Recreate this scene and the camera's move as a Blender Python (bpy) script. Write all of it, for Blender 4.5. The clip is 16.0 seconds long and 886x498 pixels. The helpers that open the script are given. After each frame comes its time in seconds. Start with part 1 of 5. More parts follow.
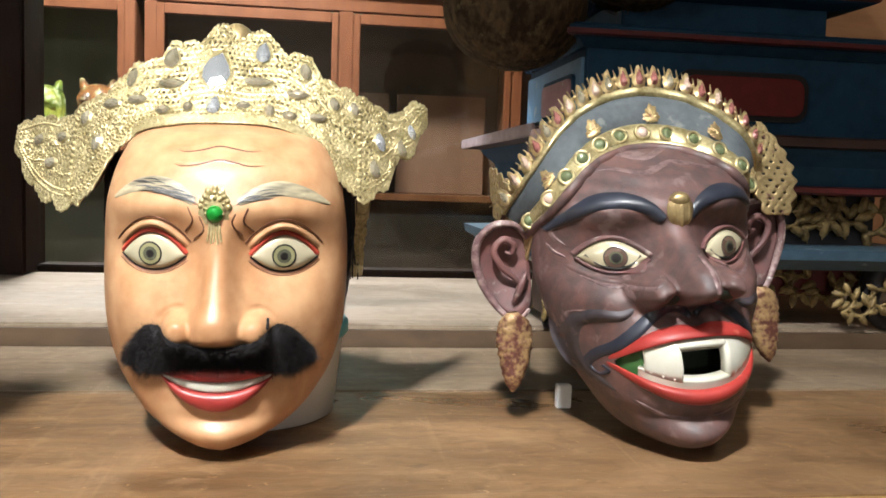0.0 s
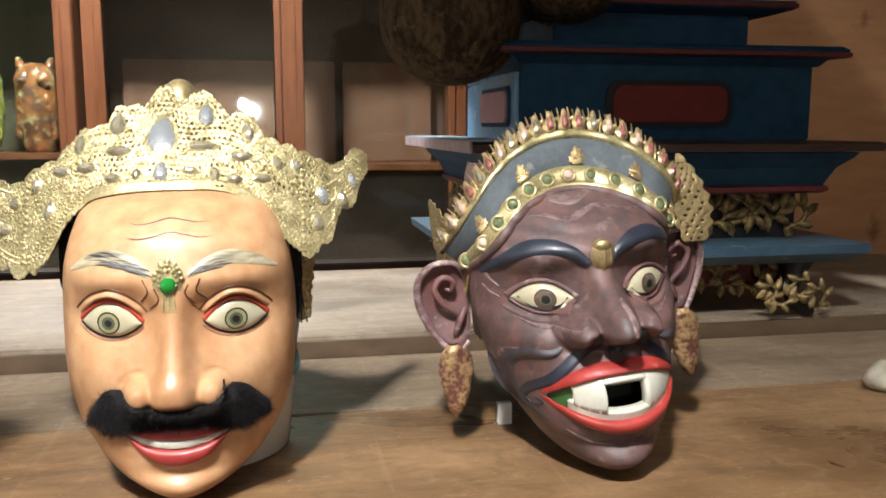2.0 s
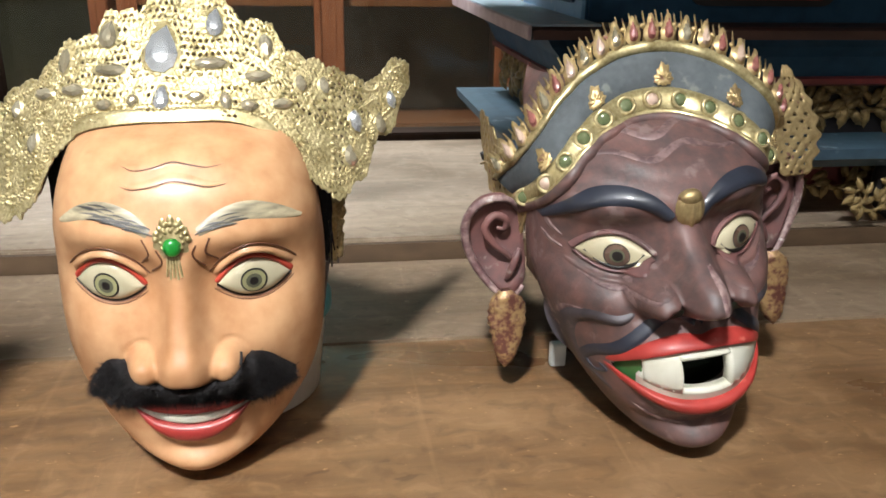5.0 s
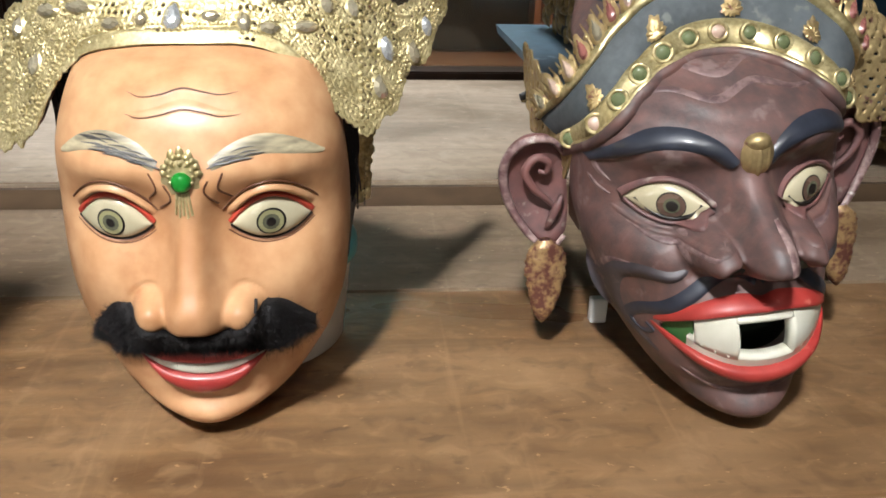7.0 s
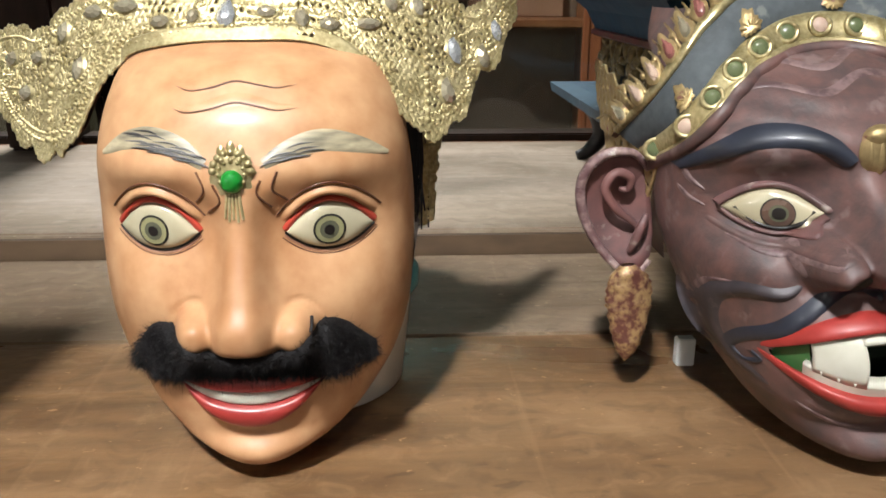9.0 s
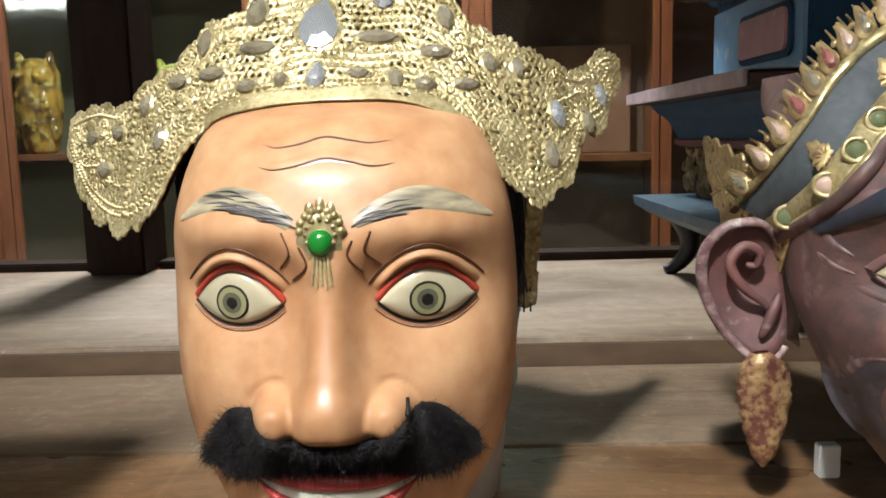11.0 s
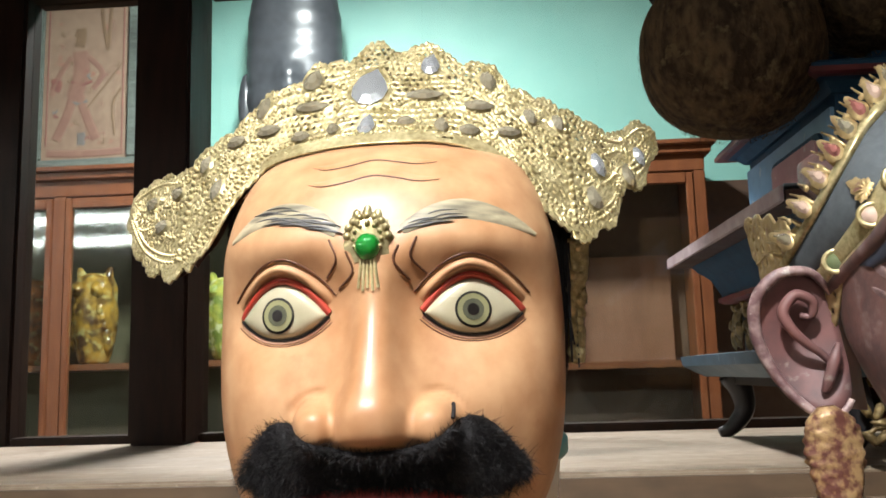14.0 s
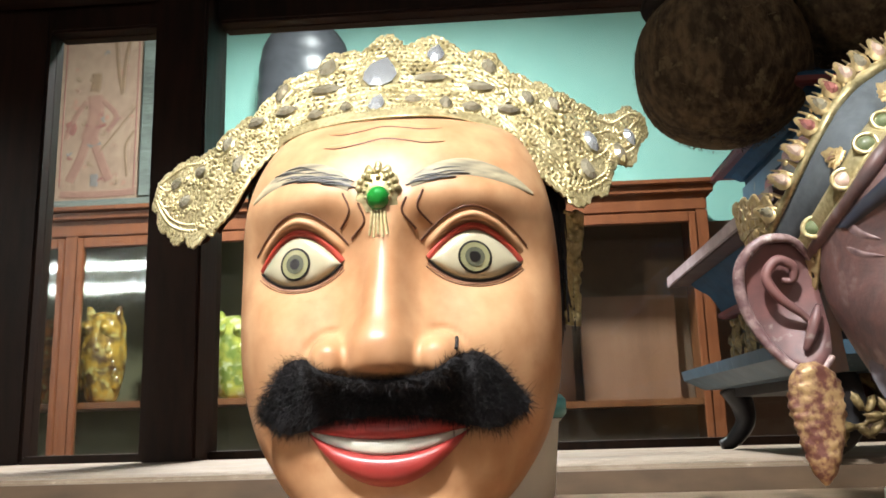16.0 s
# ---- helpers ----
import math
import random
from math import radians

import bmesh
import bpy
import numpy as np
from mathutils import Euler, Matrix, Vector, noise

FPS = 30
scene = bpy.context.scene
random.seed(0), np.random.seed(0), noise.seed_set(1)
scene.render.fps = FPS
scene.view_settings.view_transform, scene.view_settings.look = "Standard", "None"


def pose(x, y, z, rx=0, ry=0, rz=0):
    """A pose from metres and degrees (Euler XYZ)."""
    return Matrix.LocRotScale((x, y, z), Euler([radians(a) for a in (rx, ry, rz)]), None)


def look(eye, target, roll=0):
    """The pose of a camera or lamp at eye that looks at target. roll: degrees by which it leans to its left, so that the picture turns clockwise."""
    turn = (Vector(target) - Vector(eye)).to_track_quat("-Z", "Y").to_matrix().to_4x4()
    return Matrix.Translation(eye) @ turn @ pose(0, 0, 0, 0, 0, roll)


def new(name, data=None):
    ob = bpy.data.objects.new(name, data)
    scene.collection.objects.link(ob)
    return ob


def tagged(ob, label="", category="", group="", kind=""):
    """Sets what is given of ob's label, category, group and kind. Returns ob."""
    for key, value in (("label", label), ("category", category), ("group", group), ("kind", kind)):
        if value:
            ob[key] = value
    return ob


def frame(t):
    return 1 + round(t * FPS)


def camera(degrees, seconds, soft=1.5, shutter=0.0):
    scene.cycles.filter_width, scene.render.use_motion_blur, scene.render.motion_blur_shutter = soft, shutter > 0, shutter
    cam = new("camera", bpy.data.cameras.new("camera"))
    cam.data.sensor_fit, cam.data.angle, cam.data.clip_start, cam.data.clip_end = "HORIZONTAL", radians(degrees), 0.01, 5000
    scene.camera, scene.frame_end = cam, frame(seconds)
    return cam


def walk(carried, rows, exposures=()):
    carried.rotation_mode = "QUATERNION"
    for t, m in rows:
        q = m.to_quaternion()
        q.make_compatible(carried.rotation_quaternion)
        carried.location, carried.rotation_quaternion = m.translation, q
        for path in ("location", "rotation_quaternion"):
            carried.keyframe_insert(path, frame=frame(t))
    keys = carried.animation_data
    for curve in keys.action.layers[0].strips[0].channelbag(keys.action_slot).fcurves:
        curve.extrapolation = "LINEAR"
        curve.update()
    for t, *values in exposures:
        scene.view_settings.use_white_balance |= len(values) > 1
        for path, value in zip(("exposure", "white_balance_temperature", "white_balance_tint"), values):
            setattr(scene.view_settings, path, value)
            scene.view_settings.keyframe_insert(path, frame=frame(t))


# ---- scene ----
cam = camera(54.9, 16.0, soft=1.7)
METRES, EYE, TILT, LEAN, TURN = 0.55, 0.93, -4.65, -1.84, -8.05
ROWS = [
    (0.0, 0.0, 0.0, 0.0, 0.0, 0.0, -0.0),
    (0.5, -0.0031, -0.0198, 0.0255, -0.37, -0.44, 0.24),
    (1.0, -0.0019, -0.0449, 0.0631, -1.46, -1.48, 0.77),
    (1.5, 0.0081, -0.0577, 0.1006, -2.78, -2.43, 1.39),
    (2.0, 0.0194, -0.071, 0.1312, -3.12, -3.63, 2.04),
    (2.5, 0.0201, -0.073, 0.152, -3.53, -5.39, 2.19),
    (3.0, 0.0147, -0.0471, 0.1777, -4.03, -8.0, 2.05),
    (3.5, 0.0162, 0.0087, 0.1982, -3.44, -10.36, 1.98),
    (6.0, 0.0143, 0.1524, 0.2672, 1.33, -17.31, 0.29),
    (6.5, 0.0149, 0.167, 0.2532, 1.77, -18.11, 0.17),
    (7.0, 0.0126, 0.201, 0.2268, 2.25, -18.94, 0.03),
    (7.5, 0.0042, 0.2242, 0.2027, 2.73, -18.27, 0.25),
    (8.0, -0.0069, 0.2353, 0.174, 3.5, -16.14, 0.72),
    (8.5, -0.013, 0.249, 0.1507, 4.07, -14.38, 0.96),
    (11.0, -0.0657, 0.3397, 0.0576, 9.02, -2.66, 2.5),
    (11.5, -0.0682, 0.3489, 0.0388, 9.94, 0.53, 2.72),
    (12.0, -0.0674, 0.3554, 0.0069, 10.75, 3.76, 2.87),
    (12.5, -0.067, 0.3602, -0.0207, 11.13, 6.52, 2.91),
    (13.0, -0.0682, 0.3593, -0.052, 11.49, 9.28, 2.7),
    (13.5, -0.0737, 0.3551, -0.0777, 11.66, 11.48, 2.65),
    (14.0, -0.0772, 0.348, -0.1072, 11.88, 13.25, 2.54),
    (14.5, -0.0771, 0.3443, -0.1308, 11.96, 14.52, 2.48),
    (15.0, -0.0775, 0.3382, -0.1515, 12.12, 15.56, 2.47),
    (15.5, -0.0759, 0.3261, -0.1703, 12.26, 16.26, 2.45),
    (16.0, -0.0725, 0.3143, -0.1963, 12.29, 16.73, 2.46),
]
walk(cam, [(t, pose(0, 0, EYE, TILT, LEAN, TURN) @ pose(METRES * x, METRES * y, METRES * z, 90 + pitch, roll, yaw)) for t, x, y, z, yaw, pitch, roll in ROWS], exposures=[(0.0, 0.1), (1.5, 0.11), (2.5, -0.06), (3.0, -0.06), (3.5, -0.02), (6.0, -0.29), (7.0, -0.24), (11.5, -0.36), (13.0, -0.15), (14.0, -0.02), (16.0, 0.24)])

# world, lamps
world = bpy.data.worlds.new("world")
scene.world = world
world.use_nodes = True
world.node_tree.nodes["Background"].inputs[0].default_value = (1.0, 0.93, 0.84, 1)
world.node_tree.nodes["Background"].inputs[1].default_value = 0.05


def lamp(name, kind, m, power, size, colour):
    data = bpy.data.lights.new(name, kind)
    data.energy, data.color = power, colour
    if kind == "AREA":
        data.shape, data.size = "DISK", size
    else:
        data.shadow_soft_size = size
    ob = new(name, data)
    ob.matrix_world = m
    return ob


KEY = Vector((-0.38, -0.60, 2.42))
lamp("ceiling_lamp_light", "AREA", look(KEY, (-0.05, 0.70, 0.8)), 13, 0.16, (0.96, 0.98, 0.99)).data.spread = radians(62)
BACK = Vector((-0.45, 2.05, 2.38))
lamp("back_room_light", "AREA", look(BACK, (-0.4, 2.1, 0)), 100, 0.25, (0.97, 0.99, 1.0))
TOP = Vector((0.35, -0.50, 2.45))
lamp("second_ceiling_light", "AREA", look(TOP, (0.05, 0.6, 0)), 10, 0.45, (1.0, 0.97, 0.92))
# Fixed point light added far behind the camera to make the window glare.
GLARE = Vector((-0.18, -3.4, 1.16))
lamp("far_glare_light", "POINT", pose(*GLARE), 38, 0.035, (1.0, 0.97, 0.93))


# materials
def mat(name, base, dark=None, rough=0.5, metal=0.0, scale=8.0, stretch=(1, 1, 1), fine=60.0, bump=0.15, dist=0.002, amount=0.8, coat=0.0, spots=None, rvar=0.15, spec=0.5, coat_rough=0.12):
    """Two-scale noise between two colours, with fine relief, and stains where spots gives a colour."""
    m = bpy.data.materials.new(name)
    m.use_nodes = True
    nt = m.node_tree
    bs = nt.nodes["Principled BSDF"]
    dark = dark or tuple(c * 0.6 for c in base)
    tc = nt.nodes.new("ShaderNodeTexCoord")
    mp = nt.nodes.new("ShaderNodeMapping")
    mp.inputs["Scale"].default_value = stretch
    nt.links.new(tc.outputs["Object"], mp.inputs[0])
    n1 = nt.nodes.new("ShaderNodeTexNoise")
    n1.inputs["Scale"].default_value, n1.inputs["Detail"].default_value = scale, 6
    n2 = nt.nodes.new("ShaderNodeTexNoise")
    n2.inputs["Scale"].default_value, n2.inputs["Detail"].default_value = fine, 4
    for n in (n1, n2):
        nt.links.new(mp.outputs[0], n.inputs["Vector"])
    add = nt.nodes.new("ShaderNodeMath")
    add.operation = "ADD"
    nt.links.new(n1.outputs["Fac"], add.inputs[0])
    nt.links.new(n2.outputs["Fac"], add.inputs[1])
    mr = nt.nodes.new("ShaderNodeMapRange")
    mr.inputs["From Min"].default_value, mr.inputs["From Max"].default_value = 0.75, 1.25
    mr.inputs["To Min"].default_value, mr.inputs["To Max"].default_value = 0.5 - amount / 2, 0.5 + amount / 2
    nt.links.new(add.outputs[0], mr.inputs[0])
    mix = nt.nodes.new("ShaderNodeMix")
    mix.data_type = "RGBA"
    mix.inputs[6].default_value, mix.inputs[7].default_value = (*dark, 1), (*base, 1)
    nt.links.new(mr.outputs[0], mix.inputs[0])
    colour = mix.outputs[2]
    if spots:
        v = nt.nodes.new("ShaderNodeTexNoise")
        v.inputs["Scale"].default_value, v.inputs["Detail"].default_value = scale * 2.7, 8
        nt.links.new(tc.outputs["Object"], v.inputs["Vector"])
        sr = nt.nodes.new("ShaderNodeMapRange")
        sr.inputs["From Min"].default_value, sr.inputs["From Max"].default_value = spots[1], spots[1] + 0.08
        nt.links.new(v.outputs["Fac"], sr.inputs[0])
        mx = nt.nodes.new("ShaderNodeMix")
        mx.data_type = "RGBA"
        nt.links.new(sr.outputs[0], mx.inputs[0])
        nt.links.new(colour, mx.inputs[6])
        mx.inputs[7].default_value = (*spots[0], 1)
        colour = mx.outputs[2]
    nt.links.new(colour, bs.inputs["Base Color"])
    rr = nt.nodes.new("ShaderNodeMapRange")
    rr.inputs["To Min"].default_value, rr.inputs["To Max"].default_value = max(0.02, rough - rvar), min(1, rough + rvar)
    nt.links.new(n1.outputs["Fac"], rr.inputs[0])
    nt.links.new(rr.outputs[0], bs.inputs["Roughness"])
    bs.inputs["Metallic"].default_value = metal
    bs.inputs["Coat Weight"].default_value = coat
    bs.inputs["Coat Roughness"].default_value = coat_rough
    bs.inputs["Specular IOR Level"].default_value = spec
    if bump:
        bp = nt.nodes.new("ShaderNodeBump")
        bp.inputs["Strength"].default_value, bp.inputs["Distance"].default_value = bump, dist
        nt.links.new(add.outputs[0], bp.inputs["Height"])
        nt.links.new(bp.outputs[0], bs.inputs["Normal"])
    return m


def worn_wood(name, base, dark, pale, rough=0.38):
    """Old varnished wood: grain along x, blotches, pale scuffs and dark dents."""
    m = bpy.data.materials.new(name)
    m.use_nodes = True
    nt = m.node_tree
    bs = nt.nodes["Principled BSDF"]
    tc = nt.nodes.new("ShaderNodeTexCoord")

    def tex(scale, stretch, detail, distort=0.0):
        mp = nt.nodes.new("ShaderNodeMapping")
        mp.inputs["Scale"].default_value = stretch
        nt.links.new(tc.outputs["Object"], mp.inputs[0])
        n = nt.nodes.new("ShaderNodeTexNoise")
        n.inputs["Scale"].default_value, n.inputs["Detail"].default_value, n.inputs["Distortion"].default_value = scale, detail, distort
        nt.links.new(mp.outputs[0], n.inputs["Vector"])
        return n.outputs["Fac"]

    def remap(fac, a, b, lo=0.0, hi=1.0):
        r = nt.nodes.new("ShaderNodeMapRange")
        for key, v in zip(("From Min", "From Max", "To Min", "To Max"), (a, b, lo, hi)):
            r.inputs[key].default_value = v
        nt.links.new(fac, r.inputs[0])
        return r.outputs[0]

    def blend(fac, a, b):
        x = nt.nodes.new("ShaderNodeMix")
        x.data_type = "RGBA"
        nt.links.new(fac, x.inputs[0])
        for k, v in ((6, a), (7, b)):
            if isinstance(v, tuple):
                x.inputs[k].default_value = (*v, 1)
            else:
                nt.links.new(v, x.inputs[k])
        return x.outputs[2]
    grain = tex(3.0, (1.1, 10, 1), 10, 1.4)
    blotch = tex(7.0, (0.7, 1, 1), 7, 0.8)
    scuff = tex(52.0, (0.8, 1, 1), 10, 0.9)
    dent = tex(90.0, (0.5, 1, 1), 5, 0.5)
    speck = tex(210.0, (0.7, 1, 1), 2, 0.3)
    cross = tex(5.0, (14, 0.6, 1), 6, 0.4)
    colour = blend(remap(grain, 0.31, 0.69), dark, base)
    colour = blend(remap(blotch, 0.45, 0.72, 0.0, 0.6), colour, tuple(0.55 * a + 0.45 * b for a, b in zip(base, pale)))
    colour = blend(remap(blotch, 0.47, 0.36, 0.0, 0.75), colour, dark)
    colour = blend(remap(scuff, 0.46, 0.34, 0.0, 0.5), colour, dark)
    colour = blend(remap(scuff, 0.54, 0.70, 0.0, 0.4), colour, pale)
    colour = blend(remap(dent, 0.36, 0.28, 0.0, 0.4), colour, tuple(0.5 * c for c in dark))
    colour = blend(remap(speck, 0.70, 0.75, 0.0, 0.5), colour, tuple(min(1, 1.35 * c) for c in pale))
    colour = blend(remap(cross, 0.64, 0.76, 0.0, 0.3), colour, pale)
    nt.links.new(colour, bs.inputs["Base Color"])
    nt.links.new(remap(blotch, 0.3, 0.7, rough - 0.12, rough + 0.22), bs.inputs["Roughness"])
    add = nt.nodes.new("ShaderNodeMath")
    add.operation = "ADD"
    nt.links.new(grain, add.inputs[0])
    nt.links.new(dent, add.inputs[1])
    bp = nt.nodes.new("ShaderNodeBump")
    bp.inputs["Strength"].default_value, bp.inputs["Distance"].default_value = 0.5, 0.0012
    nt.links.new(add.outputs[0], bp.inputs["Height"])
    nt.links.new(bp.outputs[0], bs.inputs["Normal"])
    return m


def glass_mat(name, tint, rough=0.02):
    m = bpy.data.materials.new(name)
    m.use_nodes = True
    nt = m.node_tree
    nt.nodes.remove(nt.nodes["Principled BSDF"])
    out = nt.nodes["Material Output"]
    tr, gl, mx, fr = (nt.nodes.new("ShaderNode" + k) for k in ("BsdfTransparent", "BsdfGlossy", "MixShader", "Fresnel"))
    tr.inputs[0].default_value = (*tint, 1)
    gl.inputs["Roughness"].default_value = rough
    fr.inputs["IOR"].default_value = 1.5
    nt.links.new(fr.outputs[0], mx.inputs[0])
    nt.links.new(tr.outputs[0], mx.inputs[1])
    nt.links.new(gl.outputs[0], mx.inputs[2])
    nt.links.new(mx.outputs[0], out.inputs["Surface"])
    return m


def gem_mat(name, colour, rough=0.08, trans=0.5):
    m = bpy.data.materials.new(name)
    m.use_nodes = True
    bs = m.node_tree.nodes["Principled BSDF"]
    bs.inputs["Base Color"].default_value = (*colour, 1)
    bs.inputs["Roughness"].default_value = rough
    bs.inputs["Transmission Weight"].default_value = trans
    bs.inputs["IOR"].default_value = 1.6
    return m


def glow(name, colour, power):
    m = bpy.data.materials.new(name)
    m.use_nodes = True
    bs = m.node_tree.nodes["Principled BSDF"]
    bs.inputs["Emission Color"].default_value = (*colour, 1)
    bs.inputs["Emission Strength"].default_value = power
    return m


TABLE = worn_wood("table_wood", (0.248, 0.140, 0.064), (0.112, 0.058, 0.026), (0.38, 0.238, 0.128), 0.34)
TABLE_BACK = worn_wood("grey_table_wood", (0.235, 0.168, 0.108), (0.150, 0.102, 0.062), (0.36, 0.27, 0.185), 0.45)
EDGE = mat("worn_edge_wood", (0.48, 0.30, 0.10), (0.30, 0.17, 0.05), 0.4, scale=12, stretch=(0.4, 1, 1))
SILL = worn_wood("pale_sill_wood", (0.285, 0.218, 0.155), (0.180, 0.134, 0.092), (0.37, 0.30, 0.23), 0.5)
SILL_EDGE = mat("sill_edge_wood", (0.110, 0.068, 0.036), (0.055, 0.032, 0.017), 0.6, scale=6, stretch=(0.4, 1, 1))
DARK_WOOD = mat("dark_frame_wood", (0.026, 0.011, 0.006), (0.010, 0.005, 0.003), 0.5, scale=5, stretch=(2, 2, 0.3), fine=40, bump=0.15, spec=0.2)
CAB_WOOD = mat("cabinet_wood", (0.25, 0.085, 0.032), (0.15, 0.045, 0.018), 0.4, scale=4, stretch=(2, 2, 0.35), fine=30, bump=0.15)
CAB_PANEL = mat("cabinet_panel_wood", (0.34, 0.165, 0.105), (0.25, 0.115, 0.068), 0.5, scale=3, stretch=(2, 2, 0.3), fine=25)
CAB_DARK = mat("cabinet_inside", (0.15, 0.085, 0.055), (0.10, 0.055, 0.038), 0.7)
TURQ = mat("turquoise_paint", (0.36, 0.69, 0.60), (0.30, 0.62, 0.54), 0.5, scale=2.5, fine=14, bump=0.1)
WALL = mat("plaster", (0.42, 0.38, 0.32), (0.34, 0.30, 0.25), 0.8, scale=2, fine=20)
FLOOR = mat("floor_tile", (0.26, 0.20, 0.15), (0.18, 0.13, 0.10), 0.4, scale=3)
ORANGE_WOOD = mat("orange_wall_wood", (0.56, 0.29, 0.14), (0.40, 0.19, 0.085), 0.5, scale=3, stretch=(0.4, 1, 2), fine=30, spots=((0.20, 0.09, 0.045), 0.62))
PANE = glass_mat("window_glass", (0.93, 0.96, 0.95), 0.015)
CAB_PANE = glass_mat("cabinet_glass", (0.86, 0.92, 0.90), 0.05)


# mesh helpers
def link(name, bm, material, parent=None, label="", smooth=False):
    bmesh.ops.recalc_face_normals(bm, faces=bm.faces)
    me = bpy.data.meshes.new(name)
    bm.to_mesh(me)
    bm.free()
    if smooth:
        for p in me.polygons:
            p.use_smooth = True
    for m in (material if isinstance(material, (list, tuple)) else [material]):
        me.materials.append(m)
    ob = new(name, me)
    if parent:
        ob.parent = parent
    if label:
        ob["label"] = label
    return ob


def part(name, bm, material, parent, label="", smooth=False):
    return link(name, bm, material, parent, label, smooth)


def box_bm(x0, x1, y0, y1, z0, z1, bevel=0.0, bm=None):
    bm = bm or bmesh.new()
    c = Matrix.LocRotScale(((x0 + x1) / 2, (y0 + y1) / 2, (z0 + z1) / 2), None, (x1 - x0, y1 - y0, z1 - z0))
    made = bmesh.ops.create_cube(bm, size=1, matrix=c)
    if bevel:
        edges = list({e for v in made["verts"] for e in v.link_edges})
        bmesh.ops.bevel(bm, geom=edges, offset=bevel, segments=2, affect="EDGES")
    return bm


def lathe(profile, n=40, centre=(0, 0, 0), bm=None, wobble=0.0):
    """Revolve (radius, height) pairs round z."""
    bm = bm or bmesh.new()
    rings = []
    for r, z in profile:
        ring = []
        for i in range(n):
            a = 2 * math.pi * i / n
            k = r
            if wobble:
                k *= 1 + wobble * noise.noise(Vector((math.cos(a) * 1.7, math.sin(a) * 1.7, z * 14)))
            ring.append(bm.verts.new((centre[0] + k * math.cos(a), centre[1] + k * math.sin(a), centre[2] + z)))
        rings.append(ring)
    for a, b in zip(rings, rings[1:]):
        for i in range(n):
            bm.faces.new((a[i], a[(i + 1) % n], b[(i + 1) % n], b[i]))
    for ring in (rings[0], rings[-1]):
        bm.faces.new(ring)
    return bm


def grid_bm(nu, nv, fn, bm=None, keep=None):
    """A sheet of fn(i/nu, j/nv)."""
    bm = bm or bmesh.new()
    vs = [[bm.verts.new(fn(i / nu, j / nv)) for j in range(nv + 1)] for i in range(nu + 1)]
    for i in range(nu):
        for j in range(nv):
            if keep is None or keep((i + 0.5) / nu, (j + 0.5) / nv):
                bm.faces.new((vs[i][j], vs[i + 1][j], vs[i + 1][j + 1], vs[i][j + 1]))
    return bm


def thing(name, label, category, group="", at=(0, 0, 0)):
    ob = new(name)
    ob.location = at
    ob.empty_display_size = 0.02
    return tagged(ob, label, category, group)


def lerp_table(table, x):
    """A smooth curve through (x, value) pairs."""
    n = len(table)
    if x <= table[0][0]:
        return table[0][1]
    if x >= table[-1][0]:
        return table[-1][1]
    k = 0
    while table[k + 1][0] < x:
        k += 1

    def slope(i):
        if i == 0 or i == n - 1:
            a, b = table[max(i - 1, 0)], table[min(i + 1, n - 1)]
            return (b[1] - a[1]) / (b[0] - a[0])
        p = (table[i][1] - table[i - 1][1]) / (table[i][0] - table[i - 1][0])
        q = (table[i + 1][1] - table[i][1]) / (table[i + 1][0] - table[i][0])
        m = (table[i + 1][1] - table[i - 1][1]) / (table[i + 1][0] - table[i - 1][0])
        lim = 2.5 * min(abs(p), abs(q)) if p * q > 0 else 0.0
        return max(-lim, min(lim, m))
    (xa, a), (xb, b) = table[k], table[k + 1]
    w = xb - xa
    t = (x - xa) / w
    return a * (1 + 2 * t) * (1 - t) ** 2 + slope(k) * w * t * (1 - t) ** 2 + b * t * t * (3 - 2 * t) + slope(k + 1) * w * t * t * (t - 1)


def spline(points, n):
    """n + 1 points of a Catmull-Rom curve through the control points."""
    p = [Vector(q) for q in points]
    p = [p[0] * 2 - p[1]] + p + [p[-1] * 2 - p[-2]]
    out, m = [], len(p) - 3
    for i in range(n + 1):
        s = min(i / n * m, m - 1e-6)
        k, t = int(s), s - int(s)
        a, b, c, d = p[k:k + 4]
        out.append(0.5 * (2 * b + (c - a) * t + (2 * a - 5 * b + 4 * c - d) * t * t + (3 * b - a - 3 * c + d) * t ** 3))
    return out


def tube(points, radius, sides=6, bm=None, taper=None):
    bm = bm or bmesh.new()
    rings = []
    for i, p in enumerate(points):
        d = (points[min(i + 1, len(points) - 1)] - points[max(i - 1, 0)]).normalized()
        s = d.orthogonal().normalized()
        t = d.cross(s)
        r = radius * (taper(i / (len(points) - 1)) if taper else 1)
        rings.append([bm.verts.new(p + r * (s * math.cos(2 * math.pi * k / sides) + t * math.sin(2 * math.pi * k / sides))) for k in range(sides)])
    for a, b in zip(rings, rings[1:]):
        off = min(range(sides), key=lambda o: (a[0].co - b[o].co).length)
        for k in range(sides):
            bm.faces.new((a[k], a[(k + 1) % sides], b[(k + 1 + off) % sides], b[(k + off) % sides]))
    bm.faces.new(rings[0])
    bm.faces.new(rings[-1])
    return bm


